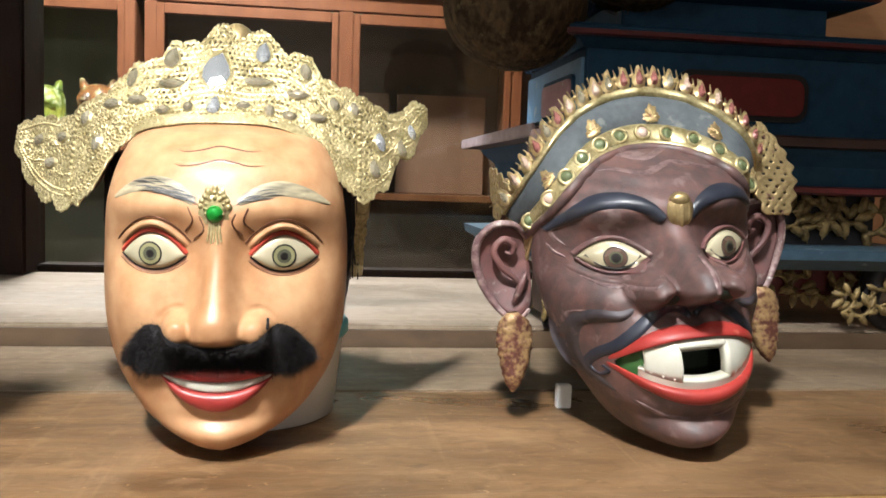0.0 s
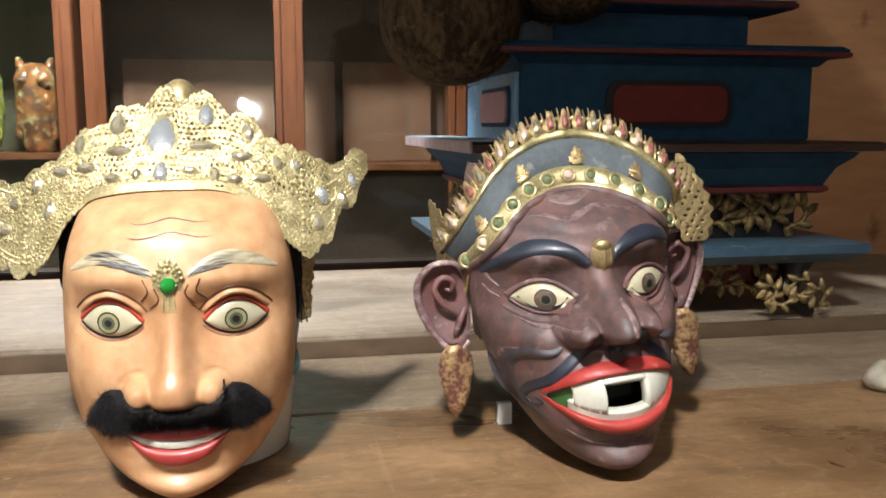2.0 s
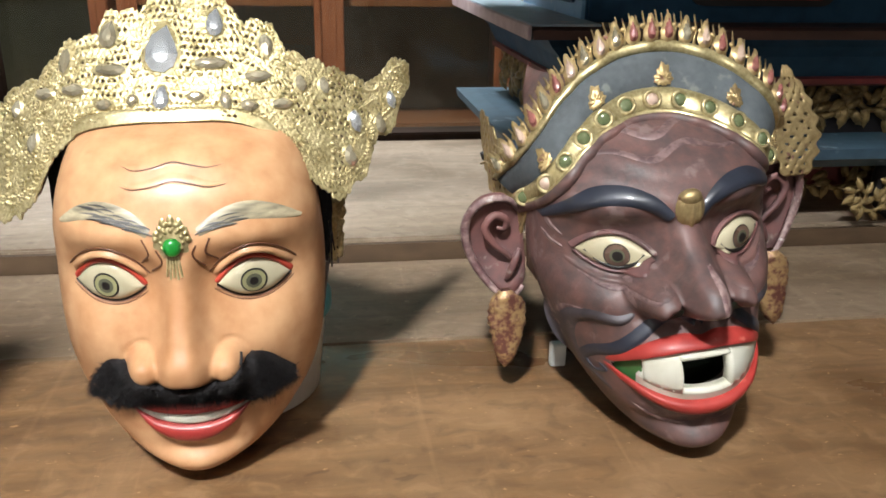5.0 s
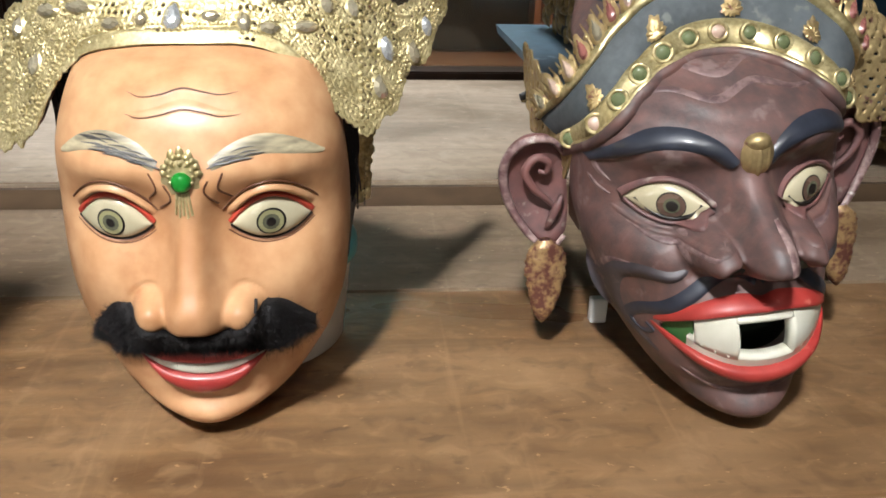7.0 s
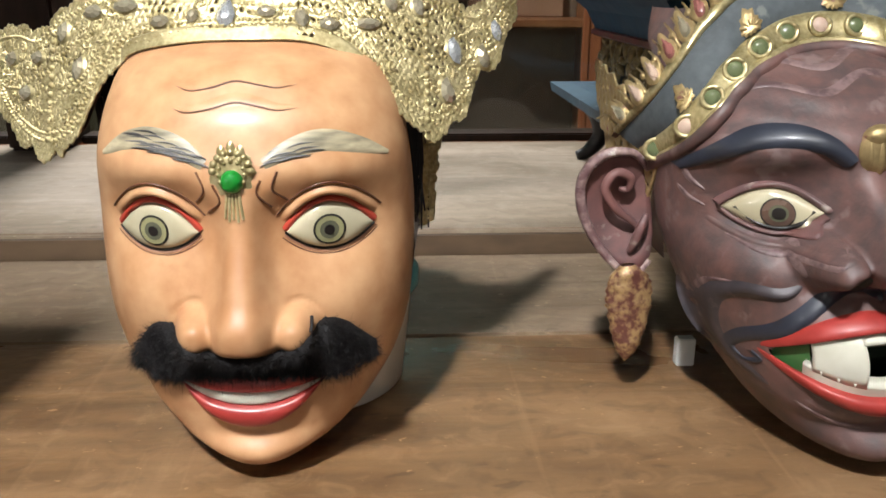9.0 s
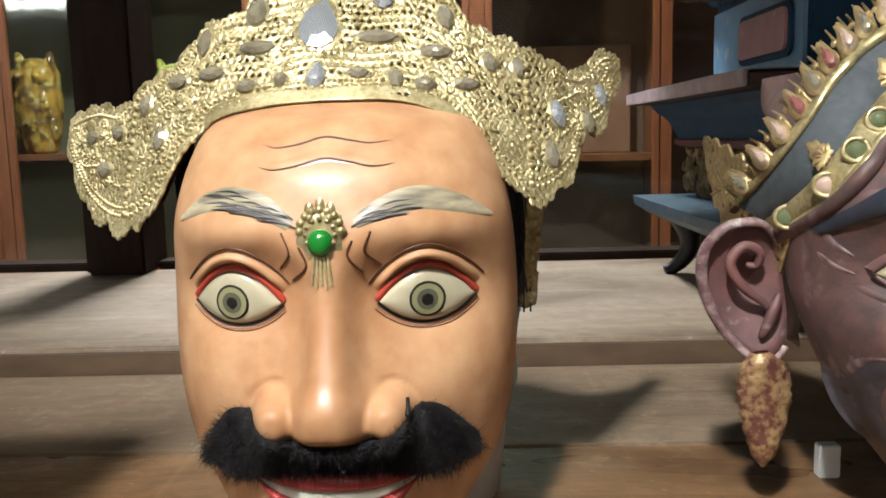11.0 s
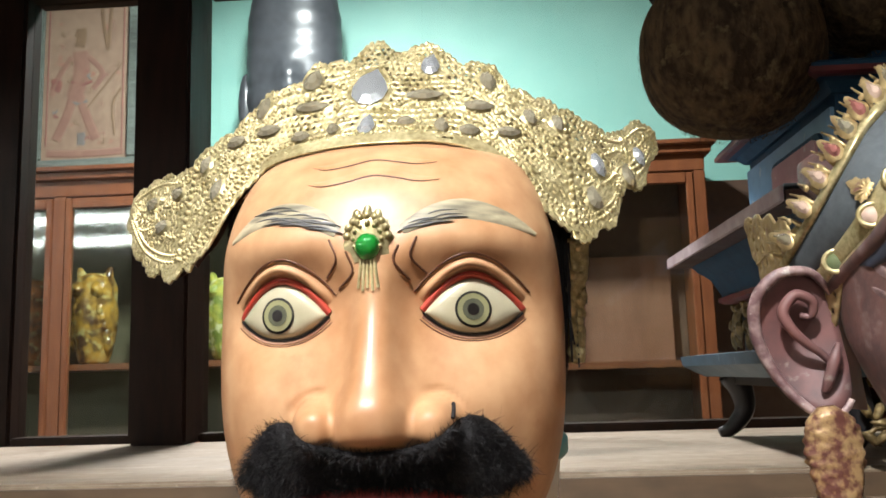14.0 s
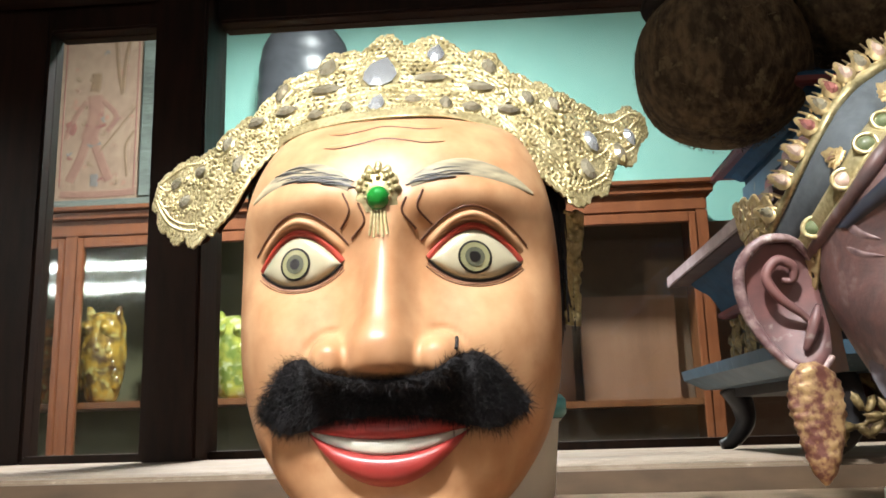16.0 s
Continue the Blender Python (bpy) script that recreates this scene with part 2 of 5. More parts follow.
def dome(bm, centre, right, up, out, rx, rz, h, n=10, rings=3, shape=None):
    """A low dome on the plane of right and up, as high as h along out."""
    vs = []
    for j in range(rings):
        k = 1 - j / rings
        hh = h * math.sqrt(max(0, 1 - k * k))
        row = []
        for i in range(n):
            a = 2 * math.pi * i / n
            q = shape(a) if shape else 1
            row.append(bm.verts.new(centre + right * (rx * k * q * math.cos(a)) + up * (rz * k * q * math.sin(a)) + out * hh))
        vs.append(row)
    tip = bm.verts.new(centre + out * h)
    for a, b in zip(vs, vs[1:]):
        for i in range(n):
            bm.faces.new((a[i], a[(i + 1) % n], b[(i + 1) % n], b[i]))
    for i in range(n):
        bm.faces.new((vs[-1][i], vs[-1][(i + 1) % n], tip))
    return bm


# the rooms
def setting(name, bm, material, smooth=False):
    return tagged(link(name, bm, material, None, "", smooth), kind="structure")


setting("floor", box_bm(-6, 3, -4.5, 3.4, -0.1, 0), FLOOR)
setting("ceiling", box_bm(-6, 3, -4.5, 3.4, 2.7, 2.8), WALL)
setting("wall_south", box_bm(-6, 3, -4.6, -4.5, 0, 2.7), WALL)
setting("wall_west", box_bm(-6.1, -6, -4.5, 3.4, 0, 2.7), WALL)
setting("wall_east", box_bm(3, 3.1, -4.5, 3.4, 0, 2.7), WALL)
turq = box_bm(-6, -0.246, 3.25, 3.35, 0, 2.7)
box_bm(-0.243, 3, 3.252, 3.35, 0, 2.7, bm=turq)
box_bm(-0.246, -0.243, 3.256, 3.35, 0, 2.7, bm=turq)
setting("wall_north", turq, TURQ)
setting("wall_window_below", box_bm(-6, 3, 1.34, 1.42, 0, 0.745), WALL)
setting("wall_window_above", box_bm(-1.0, 3, 1.345, 1.42, 1.60, 2.7), DARK_WOOD)
setting("wall_window_east", box_bm(0.72, 3, 1.345, 1.41, 0.772, 1.60), ORANGE_WOOD)
setting("wall_window_west", box_bm(-6, -3.4, 1.34, 1.42, 0.772, 2.7), DARK_WOOD)
setting("wall_window_header", box_bm(-3.4, -1.0, 1.34, 1.42, 2.35, 2.7), DARK_WOOD)
setting("wall_window_jamb", box_bm(-1.0, -0.951, 1.34, 1.42, 0.772, 1.60), DARK_WOOD)

# window between the rooms
win = tagged(thing("window_1", "fixed dark-stained wooden window with clear glass panes", "window", at=(0, 1.37, 0.772)), kind="structure")


def wpart(name, b, m, label="", bevel=0.004):
    x0, x1, y0, y1, z0, z1 = b
    return part(name, box_bm(x0, x1, y0 - 1.37, y1 - 1.37, z0 - 0.772, z1 - 0.772, bevel), m, win, label)


wpart("post", (-0.502, -0.424, 1.305, 1.400, 0.772, 1.60), DARK_WOOD)
wpart("post", (-0.95, -0.690, 1.352, 1.400, 0.772, 1.60), DARK_WOOD)
wpart("post", (0.62, 0.72, 1.33, 1.400, 0.772, 1.60), DARK_WOOD)
wpart("top_rail", (-0.424, 0.62, 1.350, 1.40, 1.424, 1.60), DARK_WOOD)
wpart("top_rail", (-0.690, -0.502, 1.350, 1.40, 1.424, 1.60), DARK_WOOD)
wpart("bottom_rail", (-0.424, 0.62, 1.355, 1.40, 0.772, 0.783), DARK_WOOD, bevel=0.002)
wpart("bottom_rail", (-0.690, -0.502, 1.355, 1.40, 0.772, 0.783), DARK_WOOD, bevel=0.002)
for x0, x1 in ((-0.690, -0.502), (-0.424, 0.62)):
    p = wpart("pane", (x0, x1, 1.374, 1.378, 0.783, 1.424), PANE, "clear glass pane", 0)
    p.visible_shadow = False

# unseen shelf over the table, added to shade the shrine and gourds
setting("wall_shade_overhead", box_bm(-1.4, 0.62, 0.335, 1.343, 1.46, 1.50, 0.003), DARK_WOOD)

# sill shelf and table
setting("window_sill", box_bm(-1.6, 1.7, 0.906, 1.352, 0.742, 0.772, 0.002), [SILL])
setting("trim", box_bm(-1.6, 1.7, 0.898, 0.9045, 0.735, 0.768), SILL_EDGE)
table = thing("display_table", "worn brown wooden display table with scratched top", "table", at=(0, 0.67, 0))
part("front_plank", box_bm(-1.15, 1.25, -0.215, 0.0390, 0.708, 0.75, 0.0025), TABLE, table)
part("back_plank", box_bm(-1.15, 1.25, 0.0398, 0.226, 0.708, 0.7503, 0.0025), TABLE_BACK, table, "greyer back plank with a worn edge")
part("edge_strip", box_bm(-1.15, 1.25, -0.224, -0.2155, 0.712, 0.7505, 0.002), EDGE, table, "worn yellowish front edge")
for x in (-1.08, 1.18):
    for y in (-0.16, 0.17):
        part("leg", box_bm(x - 0.035, x + 0.035, y - 0.035, y + 0.035, 0, 0.708, 0.004), TABLE, table)

# unseen upright board, added so that its shade falls across the table's left
board = thing("shade_board", "plain dark upright board, added out of view to shade the table", "board", at=(-0.34, 0.46, 0.75))
part("panel", box_bm(-0.09, 0.097, -0.008, 0.008, 0.018, 0.350, 0.004), DARK_WOOD, board)
part("foot_rail", box_bm(-0.09, 0.097, -0.03, 0.03, 0, 0.0175, 0.003), DARK_WOOD, board)

# materials of the masks
SKIN = mat("tan_lacquer", (0.552, 0.318, 0.166), (0.400, 0.192, 0.087), 0.46, scale=11, fine=70, bump=0.05, dist=0.001, coat=0.13, coat_rough=0.22, spots=((0.40, 0.185, 0.085), 0.61), rvar=0.10, amount=1.0, spec=0.36)
PURPLE = mat("purple_brown_paint", (0.158, 0.078, 0.067), (0.066, 0.047, 0.046), 0.50, scale=22, fine=120, bump=0.5, dist=0.0013, coat=0.0, amount=0.9, spots=((0.185, 0.128, 0.122), 0.62), rvar=0.12)
PURPLE_RED = mat("worn_red_brown_paint", (0.185, 0.078, 0.070), (0.085, 0.050, 0.050), 0.5, scale=20, fine=80, bump=0.25, dist=0.001, spots=((0.30, 0.25, 0.22), 0.63))
WORN_RIM = mat("pale_worn_paint", (0.34, 0.24, 0.225), (0.13, 0.07, 0.07), 0.4, scale=60, fine=200, bump=0.3, dist=0.0006, amount=1.6, spots=((0.52, 0.47, 0.43), 0.60))
DRY_BRUSH = mat("dusty_ridge_paint", (0.205, 0.135, 0.130), (0.088, 0.052, 0.052), 0.45, scale=50, fine=200, bump=0.3, dist=0.0006, amount=1.6)
CHEEK_SLATE = mat("slate_cheek_tone", (0.070, 0.056, 0.062), (0.030, 0.028, 0.033), 0.45, scale=30, fine=140, bump=0.3, dist=0.0008, spots=((0.13, 0.10, 0.10), 0.64))
NOSTRIL = mat("nostril_shade_green", (0.030, 0.042, 0.026), (0.012, 0.016, 0.012), 0.8, scale=40)
LIP_RED = mat("red_lip_paint", (0.40, 0.043, 0.034), (0.29, 0.026, 0.022), 0.46, scale=30, fine=120, bump=0.12, dist=0.0006, coat=0.08, spots=((0.50, 0.12, 0.09), 0.64))
LID_RED = mat("red_lid_paint", (0.45, 0.06, 0.035), (0.36, 0.04, 0.025), 0.35, scale=20, bump=0.0)
LID_PINK = mat("pink_lid_paint", (0.56, 0.31, 0.21), (0.50, 0.25, 0.16), 0.35, scale=30, bump=0.0)
LINE_BROWN = mat("brown_line_paint", (0.15, 0.06, 0.03), (0.08, 0.03, 0.016), 0.4, scale=30, bump=0)
LINE_BLACK = mat("black_line_paint", (0.018, 0.014, 0.012), (0.008, 0.007, 0.006), 0.35, scale=30, bump=0)
IVORY = mat("ivory_eye_paint", (0.48, 0.43, 0.30), (0.39, 0.34, 0.22), 0.22, scale=40, bump=0.0, coat=0.6)
IVORY_TEETH = mat("ivory_teeth_paint", (0.62, 0.60, 0.52), (0.50, 0.48, 0.38), 0.35, scale=40, bump=0.05, coat=0.2)
IRIS_GREY = mat("grey_green_iris_paint", (0.31, 0.29, 0.15), (0.22, 0.21, 0.11), 0.2, scale=60, bump=0, coat=0.6)
IRIS_MID = mat("dark_green_iris_paint", (0.13, 0.13, 0.085), (0.09, 0.09, 0.06), 0.2, scale=60, bump=0, coat=0.6)
IRIS_BROWN = mat("brown_iris_paint", (0.14, 0.085, 0.06), (0.08, 0.05, 0.04), 0.25, scale=60, bump=0, coat=0.5)
BROW_GREY = mat("streaked_brow_paint", (0.45, 0.38, 0.245), (0.15, 0.13, 0.09), 0.45, scale=42, stretch=(0.22, 0.6, 1.6), fine=190, bump=0.2, dist=0.0006, amount=1.1)
BROW_DARK = mat("dark_brow_paint", (0.16, 0.15, 0.14), (0.025, 0.024, 0.025), 0.45, scale=42, stretch=(0.22, 0.6, 1.6), fine=190, bump=0.2, dist=0.0006, amount=1.1)
BROW_BLUE = mat("blue_black_brow_paint", (0.030, 0.034, 0.050), (0.015, 0.018, 0.026), 0.42, scale=30, bump=0.2, coat=0.15, spots=((0.08, 0.09, 0.11), 0.66))
HAIR = mat("black_hair", (0.017, 0.015, 0.016), (0.007, 0.006, 0.006), 0.7, scale=40, bump=0, spec=0.25)
GOLD = mat("gilt_leather", (0.64, 0.55, 0.31), (0.29, 0.225, 0.092), 0.34, metal=0.6, scale=70, fine=420, bump=0.16, dist=0.0005, rvar=0.12)
OLD_GOLD = mat("old_gold", (0.58, 0.44, 0.22), (0.34, 0.24, 0.11), 0.42, metal=0.7, scale=60, fine=300, bump=0.4, dist=0.0008, spots=((0.30, 0.15, 0.12), 0.62))
PENDANT = mat("flaked_gilt_carving", (0.37, 0.235, 0.110), (0.135, 0.050, 0.038), 0.42, metal=0.35, scale=95, fine=300, bump=0.5, dist=0.0008, amount=1.8)
DULL_GOLD = mat("dull_carved_gold", (0.33, 0.235, 0.095), (0.085, 0.055, 0.022), 0.5, metal=0.4, scale=40, fine=160, bump=0.6, dist=0.002)
SLATE = mat("slate_blue_velvet", (0.085, 0.098, 0.105), (0.048, 0.056, 0.062), 0.75, scale=30, fine=200, bump=0.2, dist=0.0005, spots=((0.15, 0.16, 0.15), 0.64))
MIRROR = mat("mirror_glass_gem", (0.82, 0.84, 0.84), (0.66, 0.68, 0.69), 0.16, metal=0.75, scale=60, bump=0, rvar=0.06)
CLEAR = mat("smoky_glass_gem", (0.70, 0.63, 0.46), (0.38, 0.32, 0.20), 0.09, metal=0.65, scale=90, bump=0, rvar=0.05)
GREEN = gem_mat("green_glass_gem", (0.012, 0.24, 0.03), 0.06, 0.25)
PALE_GREEN = gem_mat("pale_green_gem", (0.13, 0.155, 0.075), 0.10, 0.15)
RED_GEM = gem_mat("dusty_red_gem", (0.27, 0.10, 0.085), 0.2, 0.1)
PINK_GEM = gem_mat("pale_pink_gem", (0.50, 0.36, 0.28), 0.18, 0.1)
BROWN_WOOD = mat("mask_back_wood", (0.15, 0.05, 0.03), (0.07, 0.025, 0.016), 0.5, scale=20)
PLASTIC = mat("white_plastic", (0.72, 0.74, 0.72), (0.66, 0.68, 0.66), 0.35, scale=8, bump=0)
TEAL = mat("teal_plastic", (0.08, 0.34, 0.36), (0.06, 0.28, 0.30), 0.35, bump=0)


class Face:
    """A carved face: half width and front line by height, and relief that stands out from them."""

    def __init__(self, width, front, depth, relief, power=2.3):
        self.width, self.front, self.depth, self.relief, self.power = width, front, depth, relief, power

    def y(self, x, z, off=0.0):
        q = min(abs(x) / lerp_table(self.width, z), 1.0)
        return lerp_table(self.front, z) + self.depth * (1 - (1 - q ** self.power) ** (1 / self.power)) - self.relief(x, z) - off

    def at(self, x, z, off=0.0):
        return Vector((x, self.y(x, z, off), z))

    def shell(self, z0, z1, nz, nx, hole=None):
        def fn(u, v):
            z = z0 + (z1 - z0) * v
            s = (2 * u - 1) * 1.14
            k = max(0.0, abs(s) - 1) / 0.14
            q = math.sin(max(-1, min(1, s)) * math.pi / 2)
            w = lerp_table(self.width, z)
            if k:
                return (q * w * (1 - 0.10 * k * k), lerp_table(self.front, z) + self.depth + 0.022 * k, z)
            return self.at(q * w * 0.99999, z)

        def keep(u, v):
            p = fn(u, v)
            return not (hole and p[1] < 0.05 and hole(p[0], p[2]))
        return grid_bm(nx, nz, fn, keep=keep)


def bell(x, s, p=4):
    return 1 / (1 + abs(x / s) ** p)


def blob(dx, dz, rx, rz):
    return math.exp(-((dx / rx) ** 2 + (dz / rz) ** 2))


def ribbon(face_at, ctrl, width, height, n=26, taper=None, off=0.0002, bm=None, soft=False):
    """A raised painted stroke that lies on a face."""
    bm = bm or bmesh.new()
    pts = spline([(x, 0, z) for x, z in ctrl], n)
    rows = []
    for i, p in enumerate(pts):
        d = pts[min(i + 1, n)] - pts[max(i - 1, 0)]
        d.normalize()
        side = Vector((-d.z, 0, d.x))
        wd = width * (taper(i / n) if taper else 1)
        row = []
        for s in ((-1, -0.7, -0.38, 0, 0.38, 0.7, 1) if soft else (-1, -0.6, 0, 0.6, 1)):
            q = p + side * (wd / 2 * s * (1.5 if soft else 1))
            if soft:
                h = height(i / n) if callable(height) else height
                row.append(bm.verts.new(face_at(q.x, q.z, h * math.sin(math.pi * min(1, i / n * 6, (1 - i / n) * 6) / 2) * math.cos(math.pi * s / 2) ** 2 - 0.0004)))
                continue
            row.append(bm.verts.new(face_at(q.x, q.z, (off if abs(s) == 1 else off + (height(i / n) if callable(height) else height) * (1 - s * s * 0.5)) - (0.0008 if abs(s) == 1 else 0))))
        rows.append(row)
    for a, b in zip(rows, rows[1:]):
        for k in range(len(a) - 1):
            bm.faces.new((a[k], b[k], b[k + 1], a[k + 1]))
    return bm


def fold(*args):
    """A soft carved fold that runs out into the face."""
    return ribbon(*args, soft=True)


def patch(face_at, lower, upper, x0, x1, height, nx=40, nz=8, off=0.0003):
    """A domed field between two lines z(x), from x0 to x1."""
    def fn(u, v):
        x = x0 + (x1 - x0) * u
        a, b = lower(x), upper(x)
        z = a + (b - a) * v
        e = 4 * v * (1 - v)
        return face_at(x, z, off - 0.001 * (e == 0) + height * math.sqrt(max(e, 0)) * min(1, 6 * u * (1 - u) + 0.1))
    return grid_bm(nx, nz, fn)


def disc(fn, xc, zc, r, off, n=28, rings=4, inner=0.0):
    bm = bmesh.new()
    rows = []
    for j in range(rings + 1):
        k = inner + (r - inner) * j / rings
        rows.append([bm.verts.new(fn(xc + k * math.cos(2 * math.pi * i / n), zc + k * math.sin(2 * math.pi * i / n), off)) for i in range(n)])
    for a, b in zip(rows, rows[1:]):
        for i in range(n):
            bm.faces.new((a[i], a[(i + 1) % n], b[(i + 1) % n], b[i]))
    return bm


def eye(face, owner, xc, zc, hw, up, down, bulge, iris, rs, look_at=(0, 0), tilt=0.0):
    """An almond eyeball with painted rings."""
    def upper(s):
        return zc + tilt * s + up * (1 - abs(s) ** 1.9)

    def lower(s):
        return zc + tilt * s - down * (1 - abs(s) ** 2.2)

    def ball(x, z, off=0.0):
        s = max(-1, min(1, (x - xc) / hw))
        a, b = lower(s), upper(s)
        t = max(0, min(1, (z - a) / max(b - a, 1e-5)))
        return face.at(x, z, off + bulge * (1 - s * s) ** 0.55 * (4 * t * (1 - t)) ** 0.5 - 0.0004)

    def fn(u, v):
        s = math.sin((2 * u - 1) * math.pi / 2)
        a, b = lower(s), upper(s)
        t = 0.5 - 0.5 * math.cos(v * math.pi)
        return ball(xc + hw * s, a + (b - a) * t)

    e = part("eye", grid_bm(30, 16, fn), IVORY, owner, "bulging ivory-painted eye", True)
    for (name, m), r, off in zip(iris, rs, (0.0003, 0.0006, 0.0009, 0.0012)):
        part(name, disc(ball, xc + look_at[0], zc + look_at[1], r, off), m, e, "", True)
    return e, upper, lower


# tan mask with a gilded crown
def relief_tan(x, z):
    p = lerp_table([(0.064, 0), (0.0705, 0.002), (0.0755, 0.016), (0.082, 0.0275), (0.090, 0.0290), (0.103, 0.0225), (0.125, 0.0135), (0.145, 0.0070), (0.165, 0.001), (0.175, 0)], z)
    s = lerp_table([(0.074, 0.0185), (0.090, 0.0155), (0.105, 0.0110), (0.14, 0.0085), (0.165, 0.010)], z)
    d = p * bell(x, s, 3.6)
    ax = abs(x)
    d = max(d, 0.0205 * math.exp(-(((ax - 0.0220) / 0.0102) ** 2 + ((z - 0.0850) / 0.0108) ** 2) ** 2.0))
    d += 0.005 * blob(ax - 0.048, z - 0.094, 0.024, 0.022)
    d -= 0.0022 * math.exp(-((math.hypot((ax - 0.0220) / 0.0102, (z - 0.0850) / 0.0108) - 1.22) / 0.13) ** 2) * (ax > 0.020) * (z > 0.078)
    d -= 0.0080 * blob(ax - 0.040, z - 0.131, 0.027, 0.017)
    d += 0.0045 * blob(ax - 0.040, z - 0.158, 0.030, 0.009)
    d += 0.0030 * blob(ax - 0.013, z - 0.150, 0.0045, 0.009)
    d += 0.006 * blob(x, z - 0.014, 0.022, 0.011)
    d -= 0.0025 * blob(x, z - 0.029, 0.026, 0.005)
    d += 0.004 * blob(x, z - 0.05, 0.034, 0.014)
    d -= 0.0025 * math.exp(-((ax - 0.052 + 0.35 * (z - 0.062)) / 0.006) ** 2 - ((z - 0.060) / 0.020) ** 2)
    return d


FACE_TAN = Face(
    [(0.003, 0.007), (0.006, 0.018), (0.012, 0.033), (0.022, 0.047), (0.032, 0.0565), (0.05, 0.068), (0.07, 0.075), (0.09, 0.078), (0.125, 0.0795), (0.16, 0.077), (0.185, 0.072), (0.205, 0.066), (0.235, 0.056)],
    [(0.003, 0.014), (0.006, 0.002), (0.012, -0.008), (0.022, -0.015), (0.036, -0.014), (0.05, -0.013), (0.07, -0.012), (0.09, -0.012), (0.13, -0.011), (0.155, -0.013), (0.175, -0.010), (0.193, 0.002), (0.203, 0.015), (0.210, 0.034), (0.235, 0.075)],
    0.064, relief_tan)


def theatre_mask_tan():
    f = FACE_TAN
    root = thing("theatre_mask", "tan lacquered wooden mask with black moustache and gilded crown", "mask", "masks on the table", (-0.061, 0.54, 0.75))
    part("face", f.shell(0.0008, 0.226, 150, 130), SKIN, root, "glossy tan lacquered face", True)
    iris = (("iris_ring", LINE_BLACK), ("iris", IRIS_GREY), ("iris_core", IRIS_MID), ("pupil", LINE_BLACK))
    for sx in (-1, 1):
        xc = -0.0402 if sx < 0 else 0.0390
        e, upper, lower = eye(f, root, xc, 0.1290, 0.0200, 0.0142, 0.0090, 0.0090, iris, (0.0074, 0.0064, 0.0043, 0.0024), (-0.001 * (sx < 0), 0.0008))
        xs = [-1, -0.75, -0.4, 0, 0.4, 0.75, 1]
        arch = lambda k: 0.0010 + 0.0034 * math.sin(math.pi * k) ** 0.6
        part("upper_lid", ribbon(f.at, [(xc + s * 0.0203, upper(s) + 0.0008) for s in xs], 0.0040, arch, 34), LID_RED, root, "red-painted lid rim", True)
        part("lid_ridge", fold(f.at, [(xc + s * 0.0216, upper(s) + 0.0042 + 0.0006 * (1 - s * s)) for s in xs], 0.0050, lambda k: 0.0012 + 0.0046 * math.sin(math.pi * k) ** 0.6, 34), SKIN, root, "", True)
        part("lid_line", ribbon(f.at, [(xc + s * 0.0235, upper(s) + 0.0084 + 0.0008 * (1 - s * s)) for s in xs], 0.0011, lambda k: 0.0004 + 0.0005 * math.sin(math.pi * k), 34), LINE_BROWN, root, "", True)
        part("lower_lid", ribbon(f.at, [(xc + s * 0.0203, lower(s) - 0.0002) for s in xs], 0.0012, 0.0018, 34), LINE_BLACK, root, "", True)
        part("lid_inner", ribbon(f.at, [(xc + s * 0.0206, lower(s) - 0.0013) for s in xs], 0.0016, 0.0005, 34), LID_PINK, root, "pale pink inner lid", True)
        part("lid_line", ribbon(f.at, [(xc + s * 0.0216, lower(s) - 0.0027) for s in xs], 0.0006, 0.0002, 34), LINE_BROWN, root, "", True)
    part("eyebrow", ribbon(f.at, [(-0.0655, 0.1630), (-0.052, 0.1700), (-0.039, 0.1722), (-0.0256, 0.1690), (-0.0145, 0.1618)], 0.0112, 0.0006, 40, lambda k: 0.08 + 1.0 * math.sin(math.pi * min(1, k * 0.86 + 0.02)) ** 0.8), BROW_GREY, root, "grey and black streaked eyebrow", True)
    part("eyebrow", ribbon(f.at, [(0.0115, 0.1622), (0.024, 0.1685), (0.0374, 0.1712), (0.0527, 0.1680), (0.0665, 0.1622)], 0.0108, 0.0006, 40, lambda k: 0.08 + 1.0 * math.sin(math.pi * min(1, (1 - k) * 0.86 + 0.02)) ** 0.8), BROW_GREY, root, "grey streaked eyebrow", True)
    strokes = random.Random(8)
    for sx, count, t0, t1 in ((-1, 30, 0.05, 0.78), (1, 9, 0.0, 0.40)):
        for k in range(count):
            t = t0 + (t1 - t0) * k / (count - 1)
            x = sx * (0.0150 + 0.040 * t)
            z = 0.1630 + 0.0092 * math.sin(min(t, 0.85) * 1.85) + strokes.uniform(-0.0034, 0.0034) * (0.5 + t)
            part("eyebrow_stroke", ribbon(f.at, [(x - sx * 0.005, z - 0.0018 + 0.001 * t), (x, z), (x + sx * 0.007, z + 0.0010 - 0.0020 * t)], 0.0011, 0.0002, 10, lambda q: 0.15 + 0.85 * math.sin(math.pi * q), 0.0009), BROW_DARK, root, "black brush stroke", True)
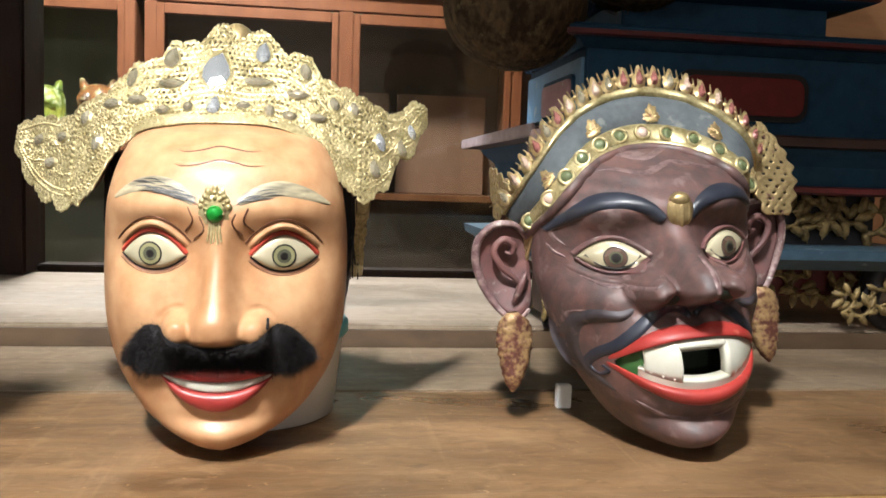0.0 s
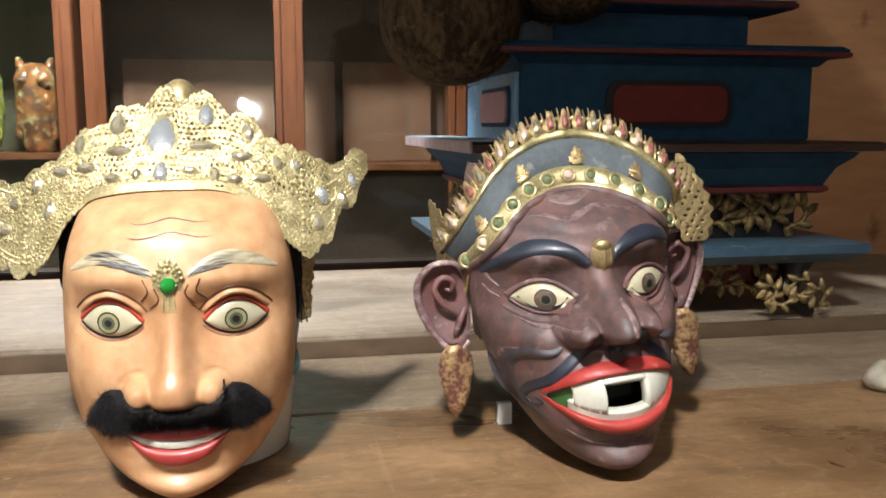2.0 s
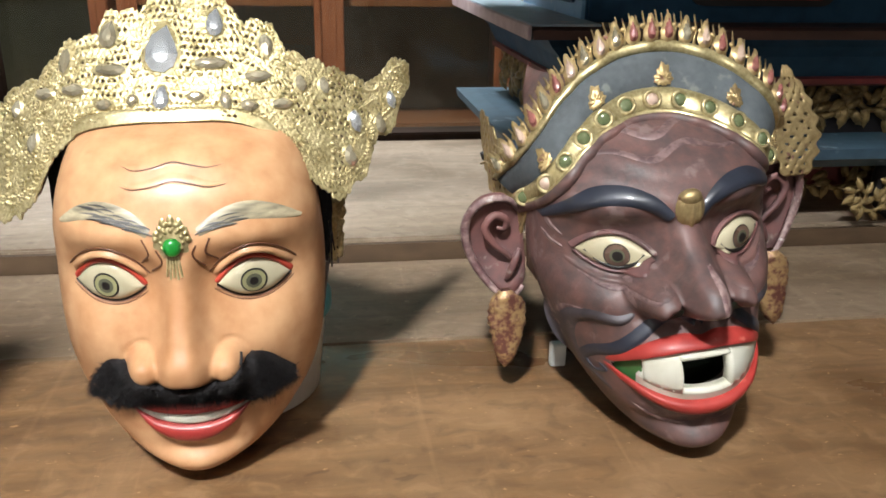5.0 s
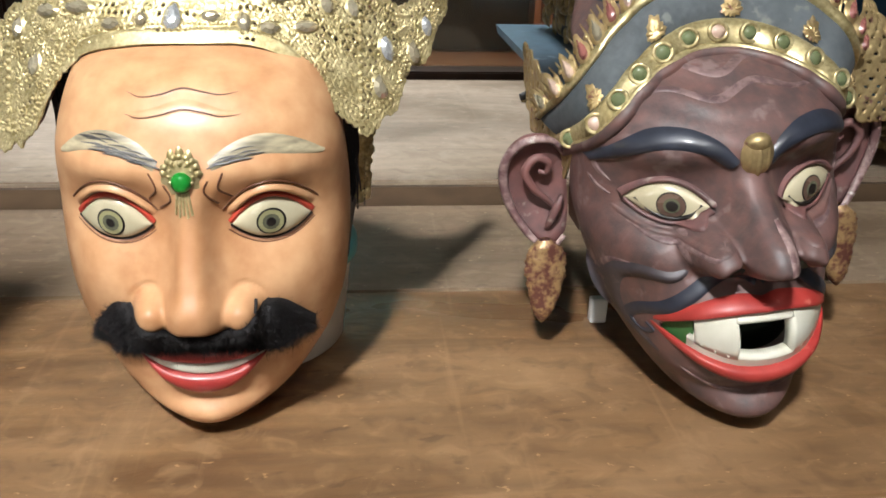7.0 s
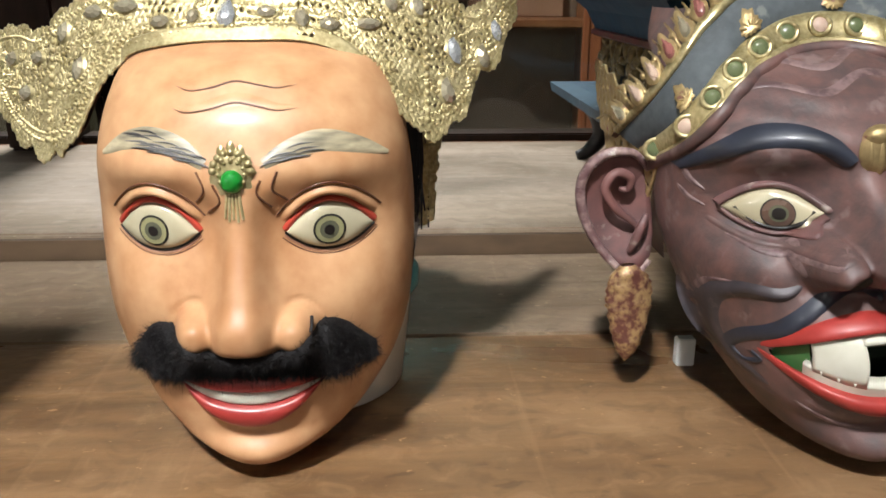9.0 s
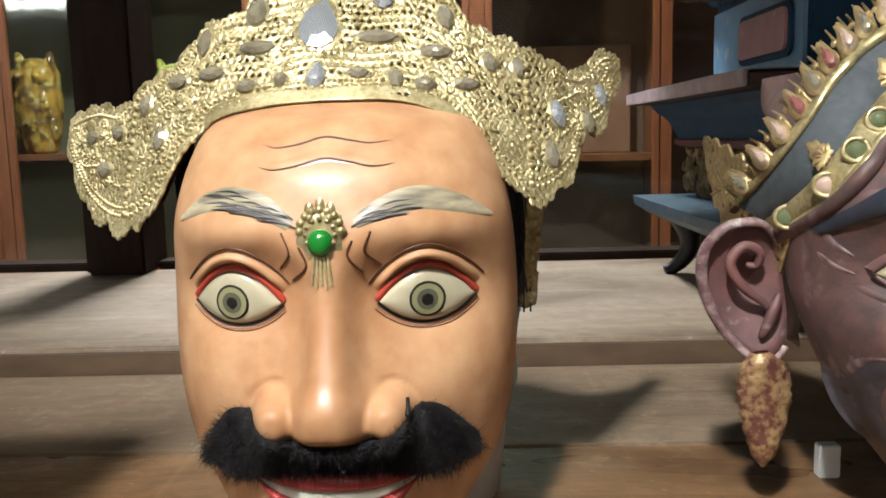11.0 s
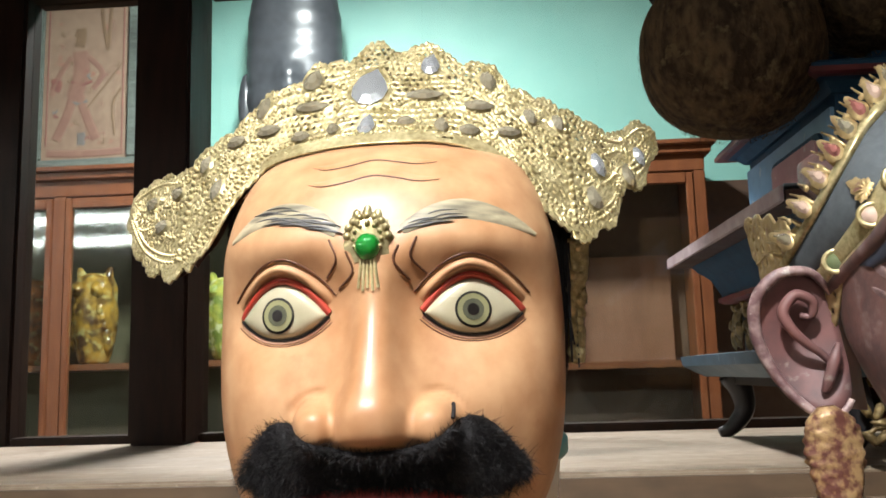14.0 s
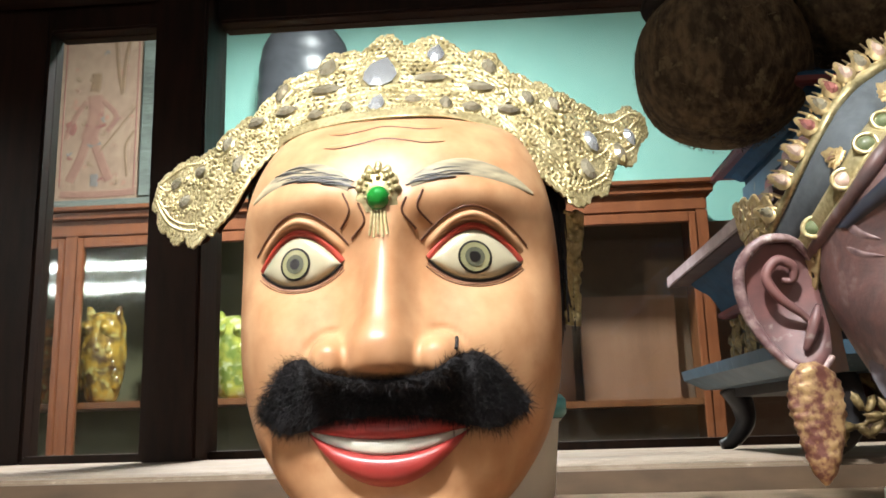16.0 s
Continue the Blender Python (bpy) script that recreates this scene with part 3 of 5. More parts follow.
    # furrows of brow and forehead
    for ctrl in ([(-0.018, 0.159), (-0.0152, 0.1509), (-0.0200, 0.144)], [(-0.0108, 0.1535), (-0.0085, 0.1455), (-0.0150, 0.1393)], [(0.0101, 0.1556), (0.0082, 0.1494), (0.0140, 0.1420)], [(0.0174, 0.1590), (0.0150, 0.1510), (0.0208, 0.1446)]):
        part("furrow", ribbon(f.at, ctrl, 0.0012, 0.0006, 16), LINE_BROWN, root, "", True)
    for ctrl in ([(-0.0285, 0.1940), (-0.0220, 0.1922), (-0.0120, 0.1936), (-0.0020, 0.1962), (0.0080, 0.1948), (0.0170, 0.1934), (0.0255, 0.1945)], [(-0.0290, 0.1848), (-0.0225, 0.1834), (-0.0120, 0.1850), (-0.0015, 0.1876), (0.0085, 0.1862), (0.0180, 0.1842), (0.0268, 0.1852)]):
        part("wrinkle", fold(f.at, [(x, z + 0.0014) for x, z in ctrl], 0.0064, 0.0010, 40, lambda k: 0.1 + 0.9 * math.sin(math.pi * k)), SKIN, root, "", True)
        part("wrinkle_line", ribbon(f.at, ctrl, 0.0013, 0.0004, 40, lambda k: 0.02 + 0.98 * math.sin(math.pi * k)), LINE_BROWN, root, "", True)
    # mouth
    def low_edge(x):
        return 0.0565 - 0.0230 * (1 - (abs(x) / 0.0345) ** 2)

    def mid_edge(x):
        return 0.0568 - 0.0098 * (1 - (abs(x) / 0.0345) ** 2)

    def teeth_top(x):
        return 0.0570 - 0.0046 * (1 - (abs(x) / 0.0345) ** 2)

    def top_edge(x):
        return 0.0572 + 0.0078 * (1 - (abs(x) / 0.0345) ** 2)
    part("lower_lip", patch(f.at, low_edge, mid_edge, -0.0343, 0.0343, 0.0052), LIP_RED, root, "red-painted lower lip", True)
    part("upper_lip", patch(f.at, teeth_top, top_edge, -0.0343, 0.0343, 0.0048), LIP_RED, root, "red-painted upper lip", True)
    teeth = part("teeth", patch(f.at, lambda x: mid_edge(x) - 0.0008, lambda x: teeth_top(x) + 0.0008, -0.0325, 0.0325, 0.0018), IVORY_TEETH, root, "row of ivory teeth", True)
    for i in range(-4, 5):
        x = i * 0.0062 + 0.0031
        if abs(x) < 0.031:
            part("tooth_gap", ribbon(f.at, [(x, mid_edge(x)), (x, (mid_edge(x) + teeth_top(x)) / 2), (x, teeth_top(x))], 0.0004, 0.0016, 6), LINE_BROWN, teeth)
    # moustache
    top = [(-0.058, 0.0665), (-0.053, 0.0755), (-0.045, 0.0855), (-0.038, 0.0875), (-0.022, 0.0800), (0, 0.0765), (0.022, 0.0800), (0.036, 0.0885), (0.045, 0.0855), (0.0535, 0.0760), (0.060, 0.0672)]
    bot = [(-0.058, 0.0630), (-0.045, 0.0555), (-0.02, 0.0605), (0, 0.0618), (0.02, 0.0605), (0.045, 0.0560), (0.060, 0.0642)]
    must = part("moustache", patch(f.at, lambda x: lerp_table(bot, x), lambda x: lerp_table(top, x), -0.0575, 0.0595, 0.0105, 60, 14), HAIR, root, "bushy black hair moustache", True)
    rnd = random.Random(4)
    bm = bmesh.new()
    for i in range(15000):
        x = rnd.uniform(-0.057, 0.059)
        a, b = lerp_table(bot, x), lerp_table(top, x)
        v = rnd.random()
        z = a + (b - a) * v
        p = f.at(x, z, 0.0100 * (4 * v * (1 - v)) ** 0.5)
        out = (x / 0.06)
        d = Vector((out * 0.4 + rnd.gauss(0, 0.75), -0.50 + rnd.gauss(0, 0.35), (0.50 * (2 * v - 1) - 0.15) + rnd.gauss(0, 0.7))).normalized()
        ln = rnd.uniform(0.0024, 0.0054) * (1.7 if rnd.random() < 0.06 else 1)
        bend = Vector((rnd.gauss(0, 0.4), rnd.gauss(0, 0.3), -0.5 + rnd.gauss(0, 0.4))) * ln * 0.45
        side = d.cross(Vector((rnd.gauss(0, 1), rnd.gauss(0, 1), rnd.gauss(0, 1)))).normalized() * rnd.uniform(0.00007, 0.00014)
        m1 = p + d * ln * 0.55 + bend * 0.3
        m2 = p + d * ln + bend
        vs = [bm.verts.new(q) for q in (p - side, p + side, m1 + side * 0.8, m1 - side * 0.8, m2)]
        bm.faces.new(vs[:4])
        bm.faces.new((vs[3], vs[2], vs[4]))
    tagged(part("loose_hair", bm, HAIR, must), kind="stuff")
    part("peg", tube([f.at(0.0305, 0.0880, 0.006), f.at(0.0308, 0.0908, 0.0075), f.at(0.0306, 0.0932, 0.0085)], 0.0008, 6), HAIR, must, "small black peg")
    # brow jewel
    bm = bmesh.new()
    c = f.at(-0.0019, 0.1590, 0.0004)
    right, up, out = Vector((1, 0, 0)), Vector((0, 0.1, 1)).normalized(), Vector((0, -1, 0.1)).normalized()
    dome(bm, c, right, up, out, 0.0098, 0.0105, 0.0022, 30, 3, lambda a: 1 + 0.10 * math.cos(9 * a))
    for k in range(9):
        a = math.pi * (0.02 + 0.96 * k / 8)
        dome(bm, c + right * (0.0082 * math.cos(a)) + up * (0.0088 * math.sin(a)) + out * 0.0012, right, up, out, 0.0019, 0.0019, 0.0014, 8, 2)
    for k in (-1, 0, 1):
        dome(bm, c + right * (0.0038 * k) + up * 0.0055 + out * 0.002, right, up, out, 0.0014, 0.0018, 0.0013, 8, 2)
    for k in range(12):
        t = 2 * math.pi * k / 12
        dome(bm, c + right * (0.0058 * math.cos(t)) + up * (0.0062 * math.sin(t) - 0.001) + out * 0.0020, right, up, out, 0.0011, 0.0011, 0.0010, 7, 2)
    for k in range(3):
        dome(bm, c + right * (0.0042 * (k - 1)) + up * (0.0105 - 0.0018 * abs(k - 1)) + out * 0.0006, right, up, out, 0.0020, 0.0034, 0.0012, 10, 2)
    for k in (-2, -1, 0, 1, 2):
        ribbon(f.at, [(-0.0019 + 0.0013 * k, 0.1520), (-0.0019 + 0.0016 * k, 0.1455), (-0.0019 + 0.0021 * k, 0.1385 - 0.0012 * (k % 2))], 0.0017, 0.0009, 12, bm=bm)
    jewel = part("brow_jewel", bm, GOLD, root, "gilt filigree brow jewel", True)
    bm = bmesh.new()
    dome(bm, c + up * (-0.0040) + out * 0.0016, right, up, out, 0.0052, 0.0056, 0.0046, 24, 6)
    part("cabochon", bm, GREEN, jewel, "round green glass stone", True)
    return root


CROWN_LOW = [(-0.157, 0.196), (-0.145, 0.180), (-0.128, 0.164), (-0.106, 0.156), (-0.087, 0.165), (-0.075, 0.188), (-0.060, 0.2030), (-0.038, 0.2092), (-0.009, 0.2115), (0.016, 0.2118), (0.042, 0.2066), (0.057, 0.1940), (0.072, 0.177), (0.088, 0.166), (0.106, 0.176), (0.113, 0.192), (0.126, 0.201), (0.139, 0.225)]
CROWN_TOP = [(-0.157, 0.208), (-0.129, 0.2136), (-0.116, 0.2115), (-0.099, 0.223), (-0.083, 0.231), (-0.066, 0.2500), (-0.050, 0.2548), (-0.041, 0.2674), (-0.025, 0.2680), (-0.011, 0.2835), (0.004, 0.2716), (0.012, 0.2785), (0.022, 0.2768), (0.034, 0.2626), (0.049, 0.2620), (0.060, 0.247), (0.079, 0.2385), (0.096, 0.2305), (0.112, 0.224), (0.131, 0.2365), (0.139, 0.230)]


def crown_y(x, z):
    return 0.0405 + 3.4 * x * x + (z - 0.215) * (0.48 + 0.27 * math.exp(-(x / 0.06) ** 2))


def crown_frame(x, z):
    p = Vector((x, crown_y(x, z), z))
    dx = Vector((x + 0.002, crown_y(x + 0.002, z), z)) - p
    dz = Vector((x, crown_y(x, z + 0.002), z + 0.002)) - p
    right = dx.normalized()
    out = dx.cross(dz).normalized()
    return p, right, out.cross(right) * -1, out


def gilded_crown(root):
    x0, x1 = -0.157, 0.139

    def shape(u, v):
        x = x0 + (x1 - x0) * u
        a = lerp_table(CROWN_LOW, x) - (0.0014 * abs(math.sin(x * 900)) + (0.0060 * abs(math.sin(x * 190)) ** 0.7 - 0.002 if x < -0.095 or x > 0.085 else 0) if abs(x) > 0.06 else 0)
        b = lerp_table(CROWN_TOP, x) + 0.0034 * abs(math.sin(x * 262)) ** 0.7 + 0.0014 * abs(math.sin(x * 1050)) - 0.0014
        return x, a + (b - a) * v, a, b

    def lattice(x, z, a):
        """Rows of small cells that follow the lower rim: distance from a cell's middle, from its row's edge, and a draw."""
        arc = (x * math.sqrt(1 + 46 * x * x) + math.asinh(6.8 * x) / 6.8) / 2
        row = (z - a) / 0.0037 + 0.35 * math.sin(arc * 130)
        k = math.floor(row)
        col = arc / 0.0036 + 0.5 * (k % 2)
        du, dv = col - math.floor(col) - 0.5, row - k - 0.5
        return math.hypot(du, dv), 0.5 - abs(dv), math.sin(math.floor(col) * 12.9 + k * 78.2)

    def fn(u, v):
        x, z, a, b = shape(u, v)
        dist, edge, _ = lattice(x, z, a)
        e = noise.voronoi(Vector((x * 560, z * 560, 4)))[0]
        h = 0.0005 * math.exp(-((dist - 0.46) / 0.10) ** 2) + 0.0003 * math.exp(-(edge / 0.10) ** 2) + 0.0002 * max(0, 1 - (e[0] / 0.45) ** 2)
        if z - a < 0.0065 and abs(x) < 0.062:
            h = 0.0022
        return Vector((x, crown_y(x, z) - h, z))

    def keep(u, v):
        x, z, a, b = shape(u, v)
        if min(z - a, b - z) < 0.0025:
            return True
        dist, edge, draw = lattice(x, z, a)
        open_work = noise.noise(Vector((x * 60, z * 60, 2))) + (0.25 if (z - a) / (b - a) > 0.45 else -0.10)
        return not (dist < 0.35 and open_work + 0.30 * draw > 0.16)
    bm = grid_bm(640, 150, fn, keep=keep)
    crown = part("crown", bm, GOLD, root, "pierced gilded leather crown with glass stones", True)
    md = crown.modifiers.new("thickness", "SOLIDIFY")
    md.thickness, md.offset = 0.0012, 1
    part("crown_lining", grid_bm(120, 10, lambda u, v: (lambda q: Vector((q[0] * 0.985, crown_y(q[0], q[1]) + 0.007, q[2] + 0.003 + (q[3] - q[2] - 0.012) * v)))(shape(u, v))), BROWN_WOOD, crown, "red-brown leather lining", True)
    # strings of beads
    bm = bmesh.new()
    lines = [[(-0.1035, 0.162 + 0.0042 * k) for k in range(13)], [(0.0855, 0.172 + 0.0042 * k) for k in range(14)], [(-0.058 + 0.0042 * k, 0.2175 - 14 * (-0.008 + 0.0042 * (k - 12)) ** 2 * 0.2) for k in range(26)]]
    for ln in lines:
        for x, z in ln:
            p, r, u, o = crown_frame(x, z)
            dome(bm, p + o * 0.0012, r, u, o, 0.0019, 0.0019, 0.0021, 8, 3)
    # rows of beads along the rims, and curled filigree between them
    for frac, lift, pitch in ((0.0, 0.0050, 0.0034), (0.0, 0.0086, 0.0027), (0.36, 0.0, 0.0036), (0.66, 0.0, 0.0038), (1.0, -0.0040, 0.0031)):
        x = x0 + 0.006
        while x < x1 - 0.006:
            a, b = lerp_table(CROWN_LOW, x), lerp_table(CROWN_TOP, x)
            p, r, u, o = crown_frame(x, a + (b - a) * frac + lift + (0.0030 * math.sin(x * 190) if 0 < frac < 1 else 0))
            dome(bm, p + o * 0.0008, r, u, o, 0.0014, 0.0014, 0.0019, 8, 2)
            q = crown_frame(x + 0.001, lerp_table(CROWN_LOW, x + 0.001))[0] - crown_frame(x, a)[0]
            x += max(0.0007, pitch * 0.001 / q.length)
    rnd = random.Random(9)
    for i in range(120):
        x = rnd.uniform(x0 + 0.008, x1 - 0.008)
        a, b = lerp_table(CROWN_LOW, x), lerp_table(CROWN_TOP, x)
        p, r, u, o = crown_frame(x, rnd.uniform(a + 0.010, b - 0.006))
        t0, way, size = rnd.uniform(0, 6.28), rnd.choice((-1, 1)), rnd.uniform(0.0020, 0.0040)
        curl = [p + o * 0.0016 + (r * math.cos(t0 + way * 0.75 * k) + u * math.sin(t0 + way * 0.75 * k)) * size * (1 - k / 9) for k in range(8)]
        tube(curl, 0.0008, 5, bm, lambda k: 1.15 - 0.5 * k)
        dome(bm, curl[-1], r, u, o, 0.0011, 0.0011, 0.0012, 7, 2)
    knob = bmesh.new()
    dome(knob, Vector((-0.004, 0.128, 0.262)), Vector((1, 0, 0)), Vector((0, 1, 0)), Vector((0, 0, 1)), 0.017, 0.020, 0.030, 16, 5, lambda a: 1 + 0.05 * math.cos(8 * a))
    part("crown_knob", knob, OLD_GOLD, crown, "dull gilt knob behind the crown", True)
    tagged(part("beadwork", bm, GOLD, crown, "", True), kind="stuff")
    tear = lambda a: 0.88 + 0.62 * max(0, -math.sin(a)) ** 8
    for x, z, rx, rz, m, sh in (
            (-0.0112, 0.2450, 0.0092, 0.0112, MIRROR, tear), (-0.0109, 0.2215, 0.0044, 0.0056, MIRROR, tear), (-0.0415, 0.2540, 0.0050, 0.0062, CLEAR, tear), (0.0190, 0.2605, 0.0048, 0.0068, MIRROR, tear),
            (-0.0396, 0.2373, 0.0072, 0.0040, CLEAR, None), (0.0164, 0.2407, 0.0076, 0.0040, CLEAR, None), (-0.0663, 0.2410, 0.0038, 0.0060, CLEAR, None), (0.0480, 0.2500, 0.0042, 0.0056, CLEAR, None),
            (-0.0790, 0.2230, 0.0050, 0.0038, CLEAR, None), (-0.0859, 0.1963, 0.0036, 0.0050, CLEAR, None), (-0.0965, 0.2130, 0.0036, 0.0044, CLEAR, None), (-0.0610, 0.2259, 0.0058, 0.0038, CLEAR, None),
            (-0.0429, 0.2190, 0.0040, 0.0036, CLEAR, None), (0.0083, 0.2236, 0.0038, 0.0034, CLEAR, None), (0.0250, 0.2210, 0.0034, 0.0044, CLEAR, None), (0.0429, 0.2334, 0.0064, 0.0038, CLEAR, None),
            (0.0565, 0.2180, 0.0052, 0.0034, CLEAR, None), (0.0677, 0.2283, 0.0038, 0.0042, CLEAR, None), (0.0815, 0.2260, 0.0036, 0.0042, CLEAR, None), (0.1001, 0.2037, 0.0046, 0.0058, MIRROR, None),
            (0.1240, 0.2128, 0.0042, 0.0048, MIRROR, None), (0.1163, 0.1990, 0.0044, 0.0050, CLEAR, tear), (0.0961, 0.1836, 0.0048, 0.0050, CLEAR, tear), (-0.1323, 0.1980, 0.0046, 0.0042, CLEAR, None),
            (-0.1202, 0.1823, 0.0046, 0.0040, CLEAR, None), (-0.1130, 0.2000, 0.0040, 0.0038, CLEAR, None), (-0.0270, 0.2215, 0.0032, 0.0032, CLEAR, None), (0.0380, 0.2180, 0.0042, 0.0040, CLEAR, None)):
        if sh is None:
            sh = (lambda a: 0.82 + 0.30 * abs(math.cos(a)) ** 6) if rx > rz else (lambda a: 0.86 + 0.22 * abs(math.sin(a)) ** 6)
        p, r, u, o = crown_frame(x, z)
        bm = bmesh.new()
        rx, rz = rx * 1.18, rz * 1.22
        dome(bm, p + o * 0.0012, r, u, o, rx * 1.24, rz * 1.20, 0.0026, 18, 2, sh)
        setting_ob = part("gem_setting", bm, GOLD, crown, "", True)
        bm = bmesh.new()
        dome(bm, p + o * 0.0030, r, u, o, rx, rz, 0.0020, 9, 2, sh)
        part("gem", bm, m, setting_ob, "faceted clear glass stone")
    # hanging strip behind the temple
    rnd = random.Random(3)
    bm = grid_bm(10, 60, lambda u, v: Vector((0.084 + 0.012 * (1 - 0.4 * v) * u - 0.001 * v, 0.078 + 0.010 * u - 0.0035 * max(0, 1 - noise.voronoi(Vector((u * 3, v * 16, 2)))[0][0] * 1.8), 0.170 - 0.062 * v)))
    strip = part("side_strip", bm, GOLD, root, "hanging gilt strip", True)
    md = strip.modifiers.new("thickness", "SOLIDIFY")
    md.thickness = 0.002
    bm = bmesh.new()
    for sx in (-1, 1):
        for k in range(60):
            x, y = sx * (0.076 + rnd.uniform(0, 0.009)), 0.064 + rnd.uniform(0.0, 0.03)
            tube([Vector((x, y, 0.185 + rnd.uniform(-0.01, 0.01))), Vector((x + rnd.uniform(-0.003, 0.003), y + 0.004, 0.145)), Vector((x + rnd.uniform(-0.004, 0.004), y + 0.002, 0.116 + rnd.uniform(-0.012, 0.03)))], 0.0016, 4, bm, lambda k: 1.1 - 0.7 * k)
    tagged(part("back_hair", bm, HAIR, root, "black hair behind the temples"), kind="stuff")
    bm = grid_bm(60, 16, lambda u, v: Vector((0.0885 * math.cos(math.pi * u) * (1 - 0.06 * v) * (0.88 + 0.12 * min(1, 3.5 * math.sin(math.pi * u))), 0.072 + 0.045 * v + 0.02 * math.sin(math.pi * u), 0.074 + 0.128 * math.sin(math.pi * u) ** 0.7)))
    part("back_band", bm, BROWN_WOOD, root, "red-brown wooden back rim", True)


tan_mask = theatre_mask_tan()
gilded_crown(tan_mask)

# tub behind the mask
tub = thing("plastic_tub", "translucent white plastic tub with a teal rim", "tub", at=(-0.052, 0.655, 0.75))
part("tub_wall", lathe([(0.060, 0), (0.064, 0.002), (0.070, 0.058), (0.072, 0.060), (0.069, 0.060), (0.062, 0.006), (0.03, 0.005)], 48), PLASTIC, tub, "", True)
part("tub_rim", lathe([(0.0725, 0.0605), (0.0745, 0.063), (0.0745, 0.070), (0.072, 0.073), (0.069, 0.070), (0.069, 0.061)], 48), TEAL, tub, "teal rim", True)


# dark purple mask with a jewelled headband
def relief_dark(x, z):
    ax = abs(x)
    p = lerp_table([(0.096, 0), (0.101, 0.010), (0.107, 0.036), (0.115, 0.0510), (0.124, 0.0500), (0.133, 0.036), (0.144, 0.0185), (0.156, 0.008), (0.170, 0.002), (0.178, 0)], z)
    s = lerp_table([(0.10, 0.0165), (0.118, 0.0165), (0.135, 0.0125), (0.165, 0.0115)], z)
    d = p * bell(x, s, 3.2)
    d = max(d, 0.0520 * math.exp(-((x / 0.0150) ** 2 + ((z - 0.1185) / 0.0135) ** 2) ** 1.7))
    d = max(d, 0.0400 * math.exp(-(((ax - 0.0235) / 0.0125) ** 2 + ((z - 0.1145) / 0.0125) ** 2) ** 1.8))
    d -= 0.0075 * math.exp(-(((ax - 0.0195) / 0.0068) ** 2 + ((z - 0.1075) / 0.0056) ** 2) ** 1.5)
    d += 0.023 * math.exp(-(ax / 0.044) ** 3 - ((z - 0.071) / 0.027) ** 2)
    d += 0.011 * blob(ax - 0.052, z - 0.106, 0.017, 0.016)
    d -= 0.007 * blob(ax - 0.058, z - 0.068, 0.008, 0.024)
    d -= 0.009 * blob(ax - 0.041, z - 0.136, 0.027, 0.017)
    d += 0.004 * blob(ax - 0.042, z - 0.163, 0.030, 0.010)
    d -= 0.005 * blob(x, z - 0.030, 0.034, 0.006)
    d += 0.006 * blob(x, z - 0.014, 0.024, 0.012)
    d += 0.0013 * math.sin(z * 420 + 6 * math.cos(x * 32)) * blob(x, z - 0.197, 0.07, 0.020)
    d += 0.0005 * math.sin((z + 0.5 * ax) * 620) * blob(ax - 0.044, z - 0.118, 0.022, 0.010)
    return d


FACE_DARK = Face(
    [(0.0, 0.008), (0.004, 0.020), (0.010, 0.031), (0.02, 0.041), (0.035, 0.051), (0.05, 0.0595), (0.07, 0.068), (0.095, 0.0755), (0.125, 0.080), (0.155, 0.079), (0.18, 0.074), (0.2, 0.067), (0.215, 0.059), (0.235, 0.045)],
    [(0.0, 0.006), (0.004, -0.012), (0.010, -0.024), (0.02, -0.030), (0.035, -0.030), (0.05, -0.026), (0.065, -0.021), (0.08, -0.016), (0.095, -0.011), (0.11, -0.006), (0.13, 0.0), (0.15, 0.0), (0.165, -0.003), (0.18, 0.005), (0.193, 0.023), (0.203, 0.043), (0.211, 0.064), (0.235, 0.100)],
    0.072, relief_dark, 2.2)


def mouth_up(x):
    return 0.0660 + 0.0160 * (1 - (abs(x) / 0.050) ** 2.6)


def mouth_low(x):
    return 0.0655 - 0.0155 * (1 - (abs(x) / 0.050) ** 2.0)


def lip_top(x):
    return 0.0668 + 0.0245 * (1 - (abs(x) / 0.0535) ** 2.8) - 0.0020 * blob(x, 0, 0.006, 1)


def lip_bottom(x):
    return 0.0650 - 0.0265 * (1 - (abs(x) / 0.0535) ** 2.0)


